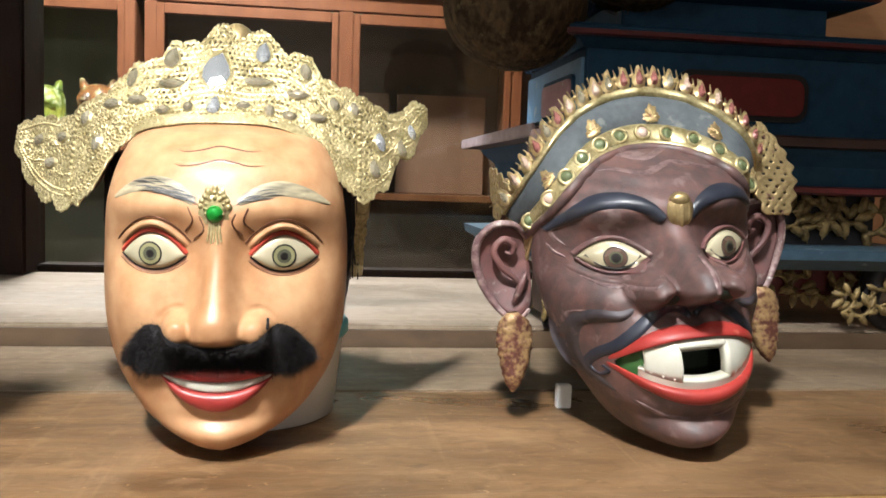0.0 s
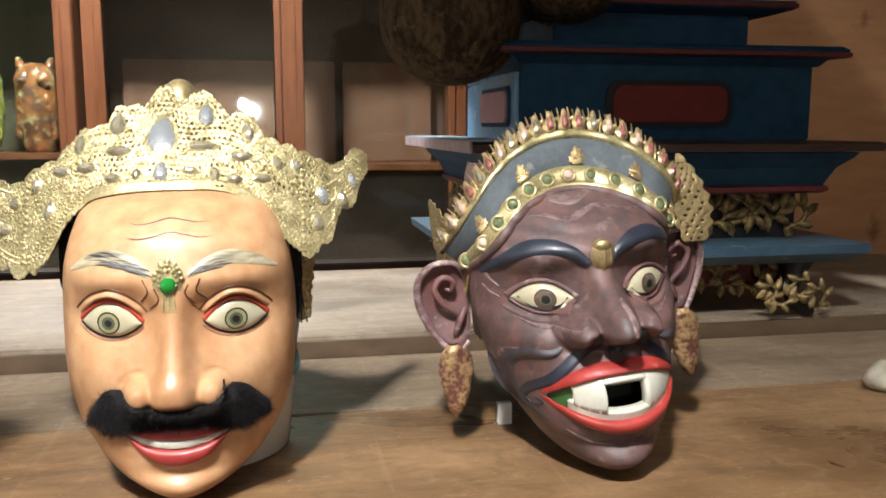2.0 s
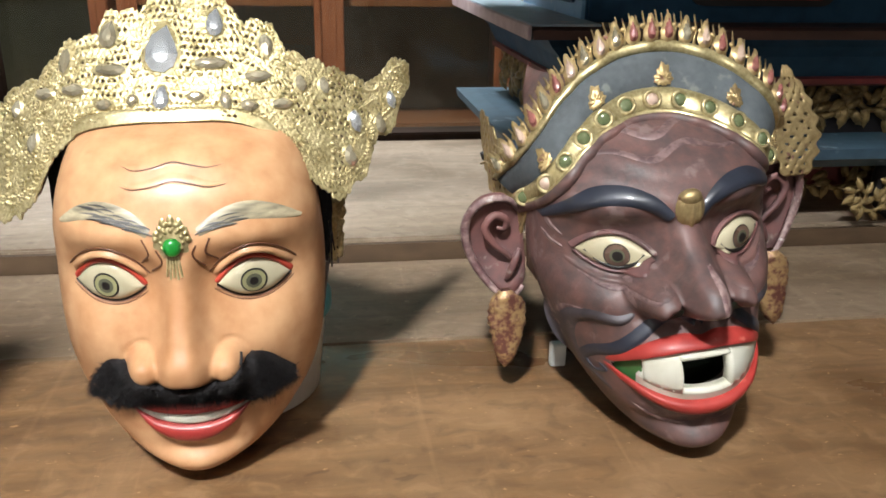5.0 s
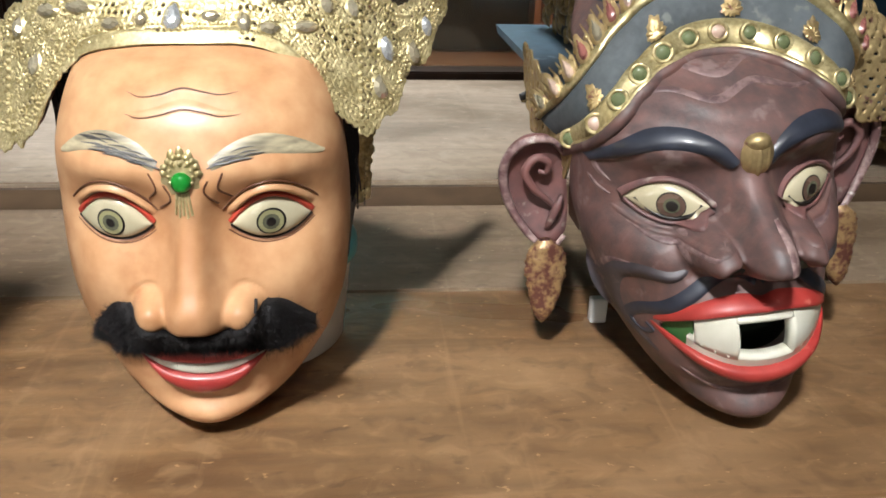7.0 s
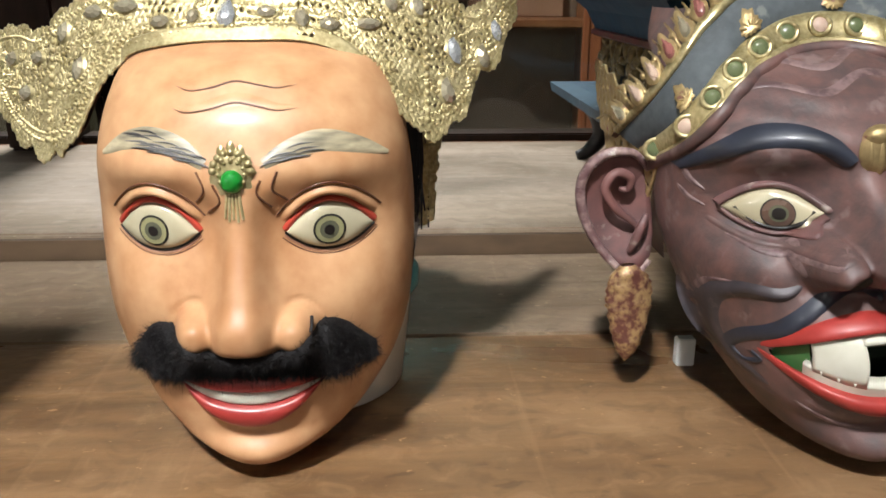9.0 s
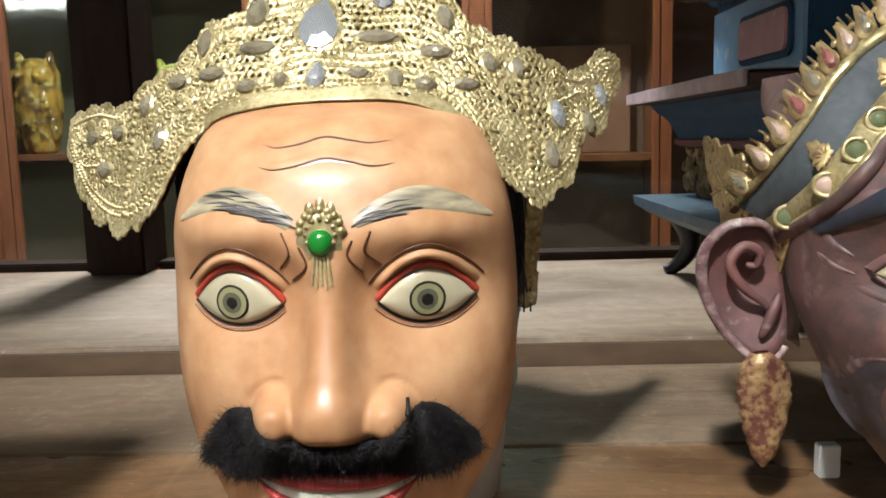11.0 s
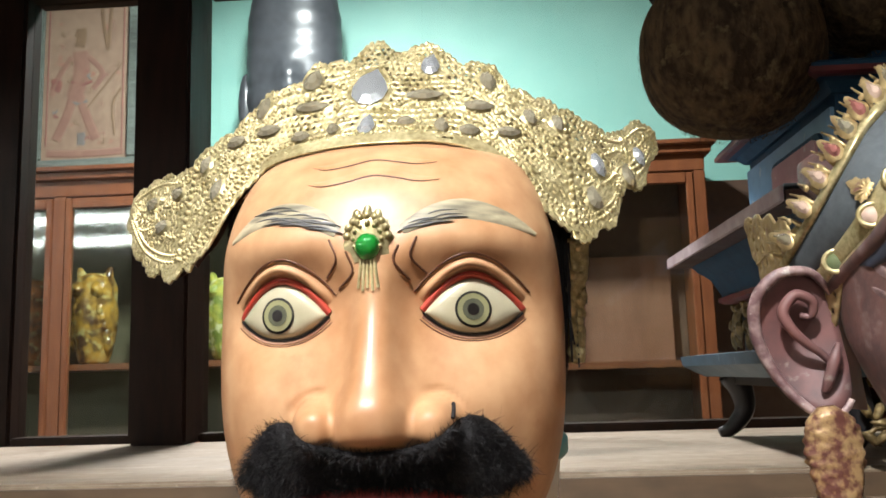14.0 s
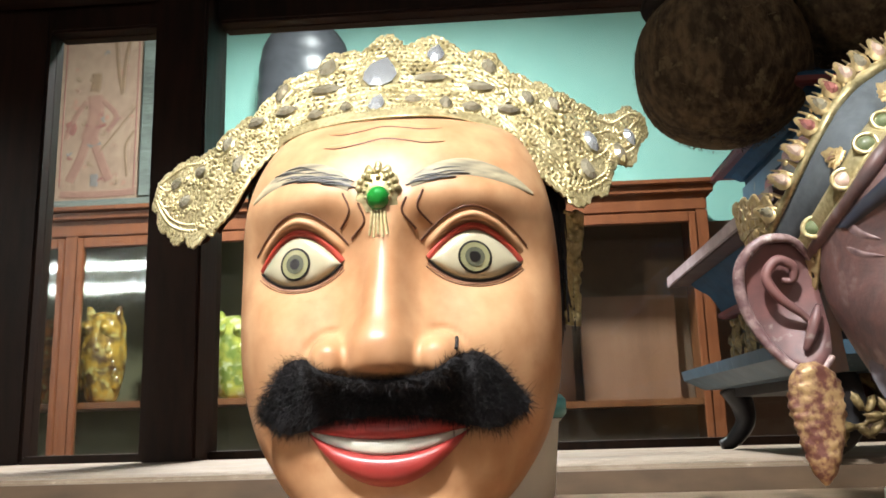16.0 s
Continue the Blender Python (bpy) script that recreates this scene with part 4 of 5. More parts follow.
def ear(root, sx):
    """Large carved ear with a rolled rim and a spiral fold."""
    def place(x, y, z):
        return Vector((sx * (0.081 + x), 0.078 + y, 0.086 + z))
    outline = spline([(0.000, 0.004, 0.058), (0.010, 0.000, 0.070), (0.026, -0.001, 0.071), (0.038, 0.002, 0.060), (0.040, 0.004, 0.042), (0.034, 0.004, 0.022), (0.024, 0.000, 0.006), (0.014, -0.004, 0.000), (0.004, -0.004, 0.008), (0.000, 0.0, 0.022)], 60)
    c = Vector((0.018, 0.008, 0.038))
    n = len(outline)
    bm = bmesh.new()
    rings = []
    for k in (1.0, 0.82, 0.6, 0.35, 0.1):
        rings.append([bm.verts.new(place(*(c + (p - c) * k + Vector((0, 0.0005 * (1 - k * k) if k < 1 else 0, 0))))) for p in outline])
    back = [bm.verts.new(place(p.x * 0.95, p.y + 0.012, p.z)) for p in outline]
    for a, b in list(zip(rings, rings[1:])) + [(back, rings[0])]:
        for i in range(n):
            bm.faces.new((a[i], a[(i + 1) % n], b[(i + 1) % n], b[i]))
    bm.faces.new(rings[-1])
    ob = part("ear", bm, PURPLE_RED, root, "long carved ear with worn paint", True)
    part("ear_rim", tube([place(*(p + Vector((0, -0.002, 0)))) for p in outline[:54]], 0.0030, 8, taper=lambda k: 0.55 + 0.5 * math.sin(math.pi * min(1, k * 1.15))), WORN_RIM, ob, "pale worn rim of the ear", True)
    curl = spline([(0.006, -0.002, 0.020), (0.012, -0.002, 0.030), (0.022, -0.003, 0.040), (0.027, -0.003, 0.052), (0.020, -0.003, 0.060), (0.012, -0.002, 0.056), (0.013, 0.0, 0.049), (0.018, 0.001, 0.050)], 36)
    part("ear_fold", tube([place(*p) for p in curl], 0.0024, 7, taper=lambda k: 0.6 + 0.6 * math.sin(math.pi * k)), PURPLE_RED, ob, "", True)
    part("ear_fold", tube([place(*p) for p in spline([(0.004, -0.003, 0.034), (0.008, -0.005, 0.027), (0.012, -0.004, 0.018), (0.015, -0.002, 0.012)], 14)], 0.0030, 7, taper=lambda k: 0.5 + 0.5 * math.sin(math.pi * k)), PURPLE_RED, ob, "", True)
    # carved ear pendant
    def fn(u, v):
        a = 2 * math.pi * u
        w = lerp_table([(0, 0.004), (0.12, 0.0115), (0.35, 0.0135), (0.65, 0.0105), (0.9, 0.0055), (1, 0.001)], v)
        k = 1 + (0.17 * max(0, 1 - 1.5 * noise.voronoi(Vector((math.cos(a) * 2.6, math.sin(a) * 2.6, v * 15)))[0][0]) - 0.04) * (0.06 < v < 0.95)
        return Vector((sx * (0.098 + 0.006 * v * (v - 0.3)) + w * k * math.cos(a), 0.072 + 0.006 * k * math.sin(a) * min(1, w / 0.008), 0.092 - 0.060 * v))
    part("ear_pendant", grid_bm(40, 64, fn), PENDANT, ob, "worn gilt carved ear pendant", True)


def band_line(a):
    """Depth of the headband's lower edge: on the forehead, and straight back at the temples."""
    on_face = FACE_DARK.y(0.0800 * math.sin(a), 0.1245 + 0.0835 * math.cos(a)) - 0.003
    return -math.log(math.exp(-260 * on_face) + math.exp(-260 * 0.056)) / 260 + 0.10 * max(0, abs(a) - 0.80) ** 1.5


def band_at(a, r, off=0.0):
    sa, ca = math.sin(a), math.cos(a)
    g = r - 0.084
    p = Vector(((0.0845 + g * 0.52) * sa + 0.000 + 0.18 * g, band_line(a) + g * (0.50 + 0.35 * abs(sa)), 0.1245 + r * ca))
    return p + band_out(a) * off


def band_out(a):
    return Vector((0.45 * math.sin(a), -1, 0.42 * math.cos(a))).normalized()


def band_strip(r0, r1, a0, a1, h, n=90):
    def fn(u, v):
        a = a0 + (a1 - a0) * u
        e = (0.0 if v in (0, 1) else 1.0)
        return band_at(a, r0 + (r1 - r0) * v, h * e * (1 - 0.3 * abs(2 * v - 1)) - 0.001 * (1 - e))
    return grid_bm(n, 6, fn)


def theatre_mask_dark():
    f = FACE_DARK
    root = thing("theatre_mask", "dark purple-brown carved mask with open red mouth and jewelled headband", "mask", "masks on the table", (0.2495, 0.54, 0.7535))
    root.rotation_euler = (0, -radians(6.5), 0)
    part("face", f.shell(-0.001, 0.228, 165, 150, lambda x, z: (abs(x) < 0.048 and mouth_low(x) - 0.001 < z < mouth_up(x) + 0.001) or (z > 0.150 and ((x - 0.001) / 0.0855) ** 2 + ((z - 0.1245) / 0.083) ** 2 > 1.035)), PURPLE, root, "worn purple-brown painted face", True)
    iris = (("iris_ring", LINE_BLACK), ("iris", IRIS_BROWN), ("iris_core", IRIS_MID), ("pupil", LINE_BLACK))
    xs = [-1, -0.75, -0.4, 0, 0.4, 0.75, 1]
    for sx in (-1, 1):
        xc = sx * 0.0405
        e, upper, lower = eye(f, root, xc, 0.1340, 0.0208, 0.0112, 0.0088, 0.0100, iris, (0.0074, 0.0068, 0.0042, 0.0030), (0.001, -0.0005), tilt=0.001 * sx)
        part("upper_lid", ribbon(f.at, [(xc + s * 0.0218, upper(s) + 0.0014) for s in xs], 0.0040, 0.0042, 34), PURPLE_RED, root, "worn pinkish lid rim", True)
        part("lower_lid", ribbon(f.at, [(xc + s * 0.0208, lower(s) - 0.0012) for s in xs], 0.0032, 0.0034, 34), PURPLE_RED, root, "worn pinkish lid rim", True)
        part("eye_slit", ribbon(f.at, [(xc + s * 0.0160, lower(s) + 0.0012) for s in xs], 0.0028, 0.0064, 20), LINE_BLACK, root, "", True)
        part("lid_fold", fold(f.at, [(xc + s * 0.0270, lower(s) - 0.0065 + 0.001 * s * sx) for s in xs], 0.0032, 0.0022, 30), PURPLE, root, "", True)
        part("eyebrow", ribbon(f.at, [(sx * 0.0760, 0.1530), (sx * 0.066, 0.1615), (sx * 0.050, 0.1705), (sx * 0.034, 0.1715), (sx * 0.020, 0.1665), (sx * 0.0098, 0.1575)], 0.0102, 0.0026, 44, lambda k: 0.22 + 0.95 * math.sin(math.pi * min(1, k * 0.78 + 0.05)) ** 0.9), BROW_BLUE, root, "blue-black painted eyebrow", True)
        part("cheek_fold", fold(f.at, [(sx * 0.034, 0.1010), (sx * 0.044, 0.0965), (sx * 0.058, 0.0960), (sx * 0.0675, 0.0880), (sx * 0.0675, 0.0720), (sx * 0.0600, 0.0560), (sx * 0.0460, 0.0440)], 0.0085, 0.0036, 50, lambda k: 0.30 + 0.70 * math.sin(math.pi * k)), CHEEK_SLATE, root, "dark slate cheek fold", True)
        part("painted_moustache", ribbon(f.at, [(sx * 0.0015, 0.0950), (sx * 0.011, 0.1010), (sx * 0.024, 0.0965), (sx * 0.036, 0.0875), (sx * 0.046, 0.0780), (sx * 0.0555, 0.0690), (sx * 0.0590, 0.0600), (sx * 0.0545, 0.0550), (sx * 0.0510, 0.0590), (sx * 0.0535, 0.0620)], 0.0078, 0.0020, 60, lambda k: 0.35 + 0.65 * math.sin(math.pi * min(1, k * 1.15 + 0.12)) if k < 0.75 else 0.30), BROW_BLUE, root, "dark slate painted moustache curling at the corner", True)
        # Near-black disc laid in the nostril dent, coloured for the opening's shade.
        c = f.at(sx * 0.0195, 0.1085, -0.0003)
        bm = bmesh.new()
        dome(bm, c, Vector((1, 0, 0)), Vector((0, -0.45, 0.75)).normalized(), Vector((0, -0.75, -0.55)).normalized(), 0.0062, 0.0046, 0.0006, 18, 2)
        part("nostril", bm, NOSTRIL, root, "dark green disc for the shade in the nostril", True)
    # carved ridges with dusty edges
    for sx in (-1, 1):
        for ctrl, wd in (([(0.020, 0.1240), (0.032, 0.1165), (0.048, 0.1160), (0.062, 0.1230)], 0.0030), ([(0.066, 0.1420), (0.072, 0.1480), (0.0745, 0.1560)], 0.0026), ([(0.066, 0.1340), (0.0725, 0.1380), (0.0760, 0.1440)], 0.0024), ([(0.034, 0.1230), (0.0385, 0.1160), (0.0350, 0.1060)], 0.0034), ([(0.060, 0.1000), (0.0690, 0.0960), (0.0705, 0.0840), (0.0660, 0.0690)], 0.0028), ([(0.040, 0.0420), (0.024, 0.0320), (0.006, 0.0290)], 0.0030)):
            part("ridge", fold(f.at, [(sx * x, z) for x, z in ctrl], wd, 0.0016, 30, lambda k: 0.25 + 0.75 * math.sin(math.pi * k)), DRY_BRUSH, root, "dusty carved ridge", True)
    part("worn_patch", ribbon(f.at, [(0.003, 0.1130), (0.0045, 0.1230), (0.0030, 0.1350)], 0.0080, 0.0004, 24, lambda k: 0.4 + 0.6 * math.sin(math.pi * k)), WORN_RIM, root, "pale worn patch on the nose", True)
    for ctrl in ([(-0.058, 0.187), (-0.035, 0.193), (-0.012, 0.188), (0.012, 0.194), (0.035, 0.189), (0.058, 0.188)], [(-0.052, 0.197), (-0.028, 0.203), (-0.006, 0.198), (0.018, 0.204), (0.045, 0.198)]):
        part("wrinkle", fold(f.at, ctrl, 0.0032, 0.0014, 50, lambda k: 0.3 + 0.7 * math.sin(math.pi * k)), DRY_BRUSH, root, "", True)
    # mouth
    part("upper_lip", patch(f.at, mouth_up, lip_top, -0.0525, 0.0525, 0.0052, 50, 10, -0.001), LIP_RED, root, "red-painted upper lip", True)
    part("lower_lip", patch(f.at, lip_bottom, mouth_low, -0.0525, 0.0525, 0.0065, 50, 10, -0.001), LIP_RED, root, "thick red-painted lower lip", True)

    def inside(x0, x1, lo, hi, off):
        return grid_bm(14, 6, lambda u, v: f.at(x0 + (x1 - x0) * u, lo(x0 + (x1 - x0) * u) * (1 - v) + hi(x0 + (x1 - x0) * u) * v, off))
    for x0, x1, lo, hi in ((-0.035, -0.0150, lambda x: mouth_low(x) + 0.004, lambda x: mouth_up(x) + 0.003), (-0.038, 0.046, lambda x: mouth_low(x) - 0.003, lambda x: mouth_low(x) + 0.0060), (0.0155, 0.047, lambda x: mouth_low(x) + 0.003, lambda x: mouth_up(x) + 0.003), (-0.016, 0.0165, lambda x: mouth_up(x) - 0.0040, lambda x: mouth_up(x) + 0.003)):
        ob = part("tooth", inside(x0, x1, lo, hi, -0.0015), IVORY_TEETH, root, "greenish white carved tooth", True)
        md = ob.modifiers.new("thickness", "SOLIDIFY")
        md.thickness, md.offset = 0.007, -1
    # Sheet added behind the teeth, near-black green for the shade of the hole.
    part("mouth_shade", inside(-0.05, 0.05, lambda x: 0.040, lambda x: 0.094, -0.030), mat("mouth_shade_green", (0.02, 0.035, 0.018), rough=0.7), root, "dark green sheet for the shade inside the mouth")
    part("side_tooth", inside(-0.046, -0.034, lambda x: mouth_low(x) - 0.002, lambda x: mouth_up(x) + 0.002, -0.007), mat("green_tooth_paint", (0.06, 0.17, 0.05), rough=0.4), root, "green-painted side tooth")
    for sx in (-1, 1):
        ear(root, sx)
    # gilt drop between the brows
    c = f.at(0.0015, 0.1625, 0.0005)
    bm = bmesh.new()
    way = Vector((0, -1, 0.1)).normalized()
    dome(bm, c, Vector((1, 0, 0)), Vector((0, 0, 1)), way, 0.0092, 0.0120, 0.0042, 24, 5)
    for dx, dz, rx, rz, h in ((0, -0.0020, 0.0030, 0.0115, 0.0056), (-0.0048, -0.0010, 0.0026, 0.0095, 0.0046), (0.0048, -0.0010, 0.0026, 0.0095, 0.0046), (0, 0.0066, 0.0076, 0.0056, 0.0056)):
        dome(bm, c + Vector((dx, 0.0006, dz)), Vector((1, 0, 0)), Vector((0, 0, 1)), way, rx, rz, h, 18, 5)
    part("brow_drop", bm, OLD_GOLD, root, "gilt drop between the brows", True)
    # headband
    A0, A1 = -radians(74), radians(74)
    band = part("headband", band_strip(0.083, 0.0985, A0, A1, 0.0022), GOLD, root, "gilt headband set with green stones", True)
    part("velvet_band", band_strip(0.0982, 0.1195, A0 * 0.97, A1 * 0.97, 0.0010), SLATE, band, "slate-blue velvet band", True)
    part("upper_rim", band_strip(0.1190, 0.1260, A0 * 0.97, A1 * 0.97, 0.0028), GOLD, band, "", True)
    part("head_cap", grid_bm(60, 8, lambda u, v: band_at(A0 + (A1 - A0) * u, 0.124 - 0.05 * v, -0.004 - 0.03 * v)), BROWN_WOOD, band, "", True)
    part("forehead_edge", tube([band_at(A0 + (A1 - A0) * k / 80, 0.0808, -0.0006) for k in range(81)], 0.0040, 10), PURPLE, root, "", True)
    part("band_edge", tube([band_at(A0 + (A1 - A0) * k / 80, 0.0836, 0.0006) for k in range(81)], 0.0024, 8), GOLD, band, "", True)
    for i in range(13):
        a = -radians(68) + radians(138) * i / 12
        o = band_out(a)
        r = Vector((math.cos(a), 0, -math.sin(a)))
        u = o.cross(r)
        c = band_at(a, 0.0908, 0.0016)
        bm = bmesh.new()
        ring = [c + r * (0.0052 * math.cos(q)) + u * (0.0052 * math.sin(q)) + o * 0.0012 for q in [2 * math.pi * k / 20 for k in range(21)]]
        dome(bm, c, r, u, o, 0.0058, 0.0058, 0.0012, 16, 2)
        tube(ring, 0.0013, 6, bm)
        st = part("gem_setting", bm, GOLD, band, "", True)
        bm = bmesh.new()
        dome(bm, c + o * 0.0014, r, u, o, 0.0042, 0.0042, 0.0016, 10, 3)
        part("gem", bm, PINK_GEM if i in (1, 6) else PALE_GREEN, st, "pink glass stone" if i in (1, 6) else "round green glass stone", True)
    for a in (-radians(52), -radians(23), radians(6), radians(33), radians(58)):
        o = band_out(a)
        bm = bmesh.new()
        r = Vector((math.cos(a), 0, -math.sin(a)))
        u = (band_at(a, 0.12) - band_at(a, 0.10)).normalized()
        dome(bm, band_at(a, 0.1025, 0.0012), r, u, o, 0.0064, 0.0072, 0.0014, 44, 5, lambda t: (0.62 + 0.9 * max(0, math.sin(t)) ** 4 + 0.38 * abs(math.cos(t)) ** 3) * (1 + 0.12 * math.cos(11 * t)))
        for q in (0.35, 0.95, 1.57, 2.19, 2.79):
            d = r * math.cos(q) + u * math.sin(q)
            dome(bm, band_at(a, 0.1015, 0.0022) + d * 0.0036, d, o.cross(d), o, 0.0027, 0.0010, 0.0013, 8, 2)
        part("gilt_leaf", bm, OLD_GOLD, band, "", True)
    rnd = random.Random(12)
    n = 23
    for i in range(n):
        a = -radians(67) + radians(136) * i / (n - 1)
        o = band_out(a)
        r = Vector((math.cos(a), 0, -math.sin(a)))
        u = (band_at(a, 0.13) - band_at(a, 0.12)).normalized()
        c = band_at(a, 0.1295, 0.0026)
        drop = lambda t: 0.95 + 1.05 * max(0, math.sin(t)) ** 16
        bm = bmesh.new()
        dome(bm, c, r, u, o, 0.0056, 0.0068, 0.0028, 40, 2, drop)
        st = part("spike_setting", bm, OLD_GOLD, band, "gilt pointed setting", True)
        bm = bmesh.new()
        dome(bm, c + o * 0.0016, r, u, o, 0.0036, 0.0048, 0.0024, 20, 2, drop)
        part("gem", bm, rnd.choice((RED_GEM, RED_GEM, PINK_GEM, CLEAR)), st, "drop-shaped glass stone")
    # pierced gilt edge behind the drops
    bm = bmesh.new()
    for i in range(64):
        a = A0 * 0.95 + (A1 - A0) * 0.95 * i / 63
        o = band_out(a)
        r = Vector((math.cos(a), 0, -math.sin(a)))
        u = (band_at(a, 0.13) - band_at(a, 0.12)).normalized()
        tube([band_at(a, 0.125), band_at(a, 0.134, -0.001) + r * 0.0012, band_at(a, 0.1420 + 0.002 * (i % 2), -0.002)], 0.0013, 5, bm, lambda k: 1.2 - 0.8 * k)
        dome(bm, band_at(a, 0.1350, -0.001), r, u, o, 0.0022, 0.0022, 0.0016, 7, 2)
    tagged(part("pierced_edge", bm, OLD_GOLD, band, "", True), kind="stuff")
    # side leaves

    def leaf(name, base, along, across, length, width, label):
        n1, n2 = 46, 22
        along, across = Vector(along).normalized(), Vector(across).normalized()
        out = along.cross(across)

        def fn(u, v):
            w = width * (math.sin(math.pi * (0.12 + 0.86 * u)) ** 0.8) * (1 + 0.12 * math.sin(u * 40)) * (1 - 0.35 * u)
            h = 0.0005 * math.sin(u * 55) * math.sin(v * 26)
            return Vector(base) + along * (length * u) + across * (w * (v - 0.5)) + out * (h + 0.02 * u * u)

        def keep(u, v):
            return not (math.sin(u * 48) * math.sin(v * 22 + u * 6) > 0.62 and 0.12 < v < 0.88 and u < 0.9)
        ob = part(name, grid_bm(n1, n2, fn, keep=keep), OLD_GOLD, root, label, True)
        md = ob.modifiers.new("thickness", "SOLIDIFY")
        md.thickness = 0.0014
    leaf("side_leaf", (-0.080, 0.075, 0.138), (-0.16, 0.55, 0.36), (0.10, -0.45, 0.75), 0.110, 0.056, "pierced gilt leaf behind the ear")
    leaf("side_leaf", (0.113, 0.072, 0.146), (0.10, 0.10, 0.95), (0.95, 0.20, -0.10), 0.074, 0.046, "pierced gilt leaf behind the ear")
    part("wire", tube(spline([(-0.082, 0.085, 0.150), (-0.092, 0.110, 0.172), (-0.098, 0.130, 0.168)], 12), 0.0007, 5), OLD_GOLD, root, "thin bent wire")
    part("back_rim", grid_bm(40, 8, lambda u, v: Vector((0.070 * math.cos(math.pi * u), 0.094 + 0.03 * v, 0.085 + 0.085 * math.sin(math.pi * u) ** 0.7))), BROWN_WOOD, root, "", True)
    return root


theatre_mask_dark()
prop = thing("paper_prop", "small folded white card under the mask", "card", at=(0.196, 0.655, 0.75))
part("card", box_bm(-0.006, 0.006, -0.004, 0.004, 0, 0.019, 0.0008), PLASTIC, prop)

# painted shrine on the sill
NAVY = mat("navy_paint", (0.019, 0.065, 0.120), (0.010, 0.037, 0.072), 0.6, scale=12, fine=60, bump=0.15, spots=((0.025, 0.055, 0.09), 0.66), spec=0.2)
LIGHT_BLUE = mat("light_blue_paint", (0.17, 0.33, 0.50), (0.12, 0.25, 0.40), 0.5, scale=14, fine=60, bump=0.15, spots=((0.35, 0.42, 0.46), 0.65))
LEDGE_BLUE = mat("dull_blue_paint", (0.050, 0.098, 0.138), (0.030, 0.060, 0.088), 0.5, scale=14, fine=60, bump=0.15, spots=((0.2, 0.25, 0.28), 0.65))
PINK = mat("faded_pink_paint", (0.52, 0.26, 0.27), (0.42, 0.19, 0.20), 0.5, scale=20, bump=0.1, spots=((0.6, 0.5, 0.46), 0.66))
LIT_TRIM = mat("lit_pink_white_trim", (0.46, 0.38, 0.39), (0.28, 0.20, 0.21), 0.5, scale=25, bump=0.15)
SHADED_TRIM = mat("shaded_brown_trim", (0.075, 0.038, 0.030), (0.035, 0.018, 0.015), 0.55, scale=18, stretch=(0.4, 1, 1))
LIT_PALE_BLUE = mat("lit_pale_blue", (0.36, 0.45, 0.52), (0.24, 0.32, 0.40), 0.5, scale=22, bump=0.15, spots=((0.48, 0.44, 0.44), 0.60))
RED_PANEL = mat("deep_red_paint", (0.17, 0.016, 0.013), (0.11, 0.011, 0.010), 0.45, scale=16, bump=0.1)
RED_TRIM = mat("red_trim_paint", (0.150, 0.024, 0.024), (0.075, 0.016, 0.014), 0.5, scale=30)
BLACK_PAINT = mat("black_paint", (0.014, 0.012, 0.014), (0.008, 0.007, 0.008), 0.5)


def rounded_plate(x0, x1, z0, z1, y, depth, r, axis="y"):
    bm = bmesh.new()
    pts = []
    for cx, cz, a0 in ((x1 - r, z1 - r, 0), (x0 + r, z1 - r, 90), (x0 + r, z0 + r, 180), (x1 - r, z0 + r, 270)):
        for k in range(7):
            a = radians(a0 + 15 * k)
            pts.append((cx + r * math.cos(a), cz + r * math.sin(a)))
    mk = (lambda p, d: (p[0], y + d, p[1])) if axis == "y" else (lambda p, d: (y + d, p[0], p[1]))
    a = [bm.verts.new(mk(p, 0)) for p in pts]
    b = [bm.verts.new(mk(p, depth)) for p in pts]
    bm.faces.new(a)
    bm.faces.new(b[::-1])
    for i in range(len(pts)):
        bm.faces.new((a[i], a[(i + 1) % len(pts)], b[(i + 1) % len(pts)], b[i]))
    return bm


def moulding(x0, x1, y0, y1, steps):
    """A square moulding: rings of (outward, height)."""
    bm = bmesh.new()
    rings = [[bm.verts.new(p) for p in ((x0 - o, y0 - o, z), (x1 + o, y0 - o, z), (x1 + o, y1 + o, z), (x0 - o, y1 + o, z))] for o, z in steps]
    for a, b in zip(rings, rings[1:]):
        for i in range(4):
            bm.faces.new((a[i], a[(i + 1) % 4], b[(i + 1) % 4], b[i]))
    bm.faces.new(rings[0])
    bm.faces.new(rings[-1])
    return bm


def scroll(bm, c, size, turn, plane, rnd):
    """A leafy scroll of carved relief."""
    right, up, out = plane
    stem = []
    for k in range(12):
        a = turn + k * 0.45
        r = size * (0.95 - k / 16)
        stem.append(c + right * (r * math.cos(a)) + up * (r * 0.85 * math.sin(a)) + out * (0.002 + 0.0006 * k))
    tube(stem, size * 0.16, 6, bm, lambda k: 1.1 - 0.5 * k)
    leaves = []
    for k in range(0, 12, 2):
        t = turn + k * 0.45 + 0.9
        along = right * math.cos(t) + up * math.sin(t)
        leaf = bmesh.new()
        dome(leaf, stem[k] + along * size * 0.2, along, out.cross(along), out, size * 0.66, size * 0.30, size * 0.26, 16, 3, lambda q: (0.72 + 0.28 * math.cos(q)) * (1 + 0.10 * math.cos(7 * q)))
        leaves.append(leaf)
    return leaves


shrine = thing("painted_shrine", "blue painted tiered shrine with red panel and gilded carving", "shrine", at=(0.458, 1.05, 0.772))


def spart(name, bm, m, label="", smooth=False, parent=None):
    bmesh.ops.translate(bm, vec=(-0.458, -1.05, -0.772), verts=bm.verts)
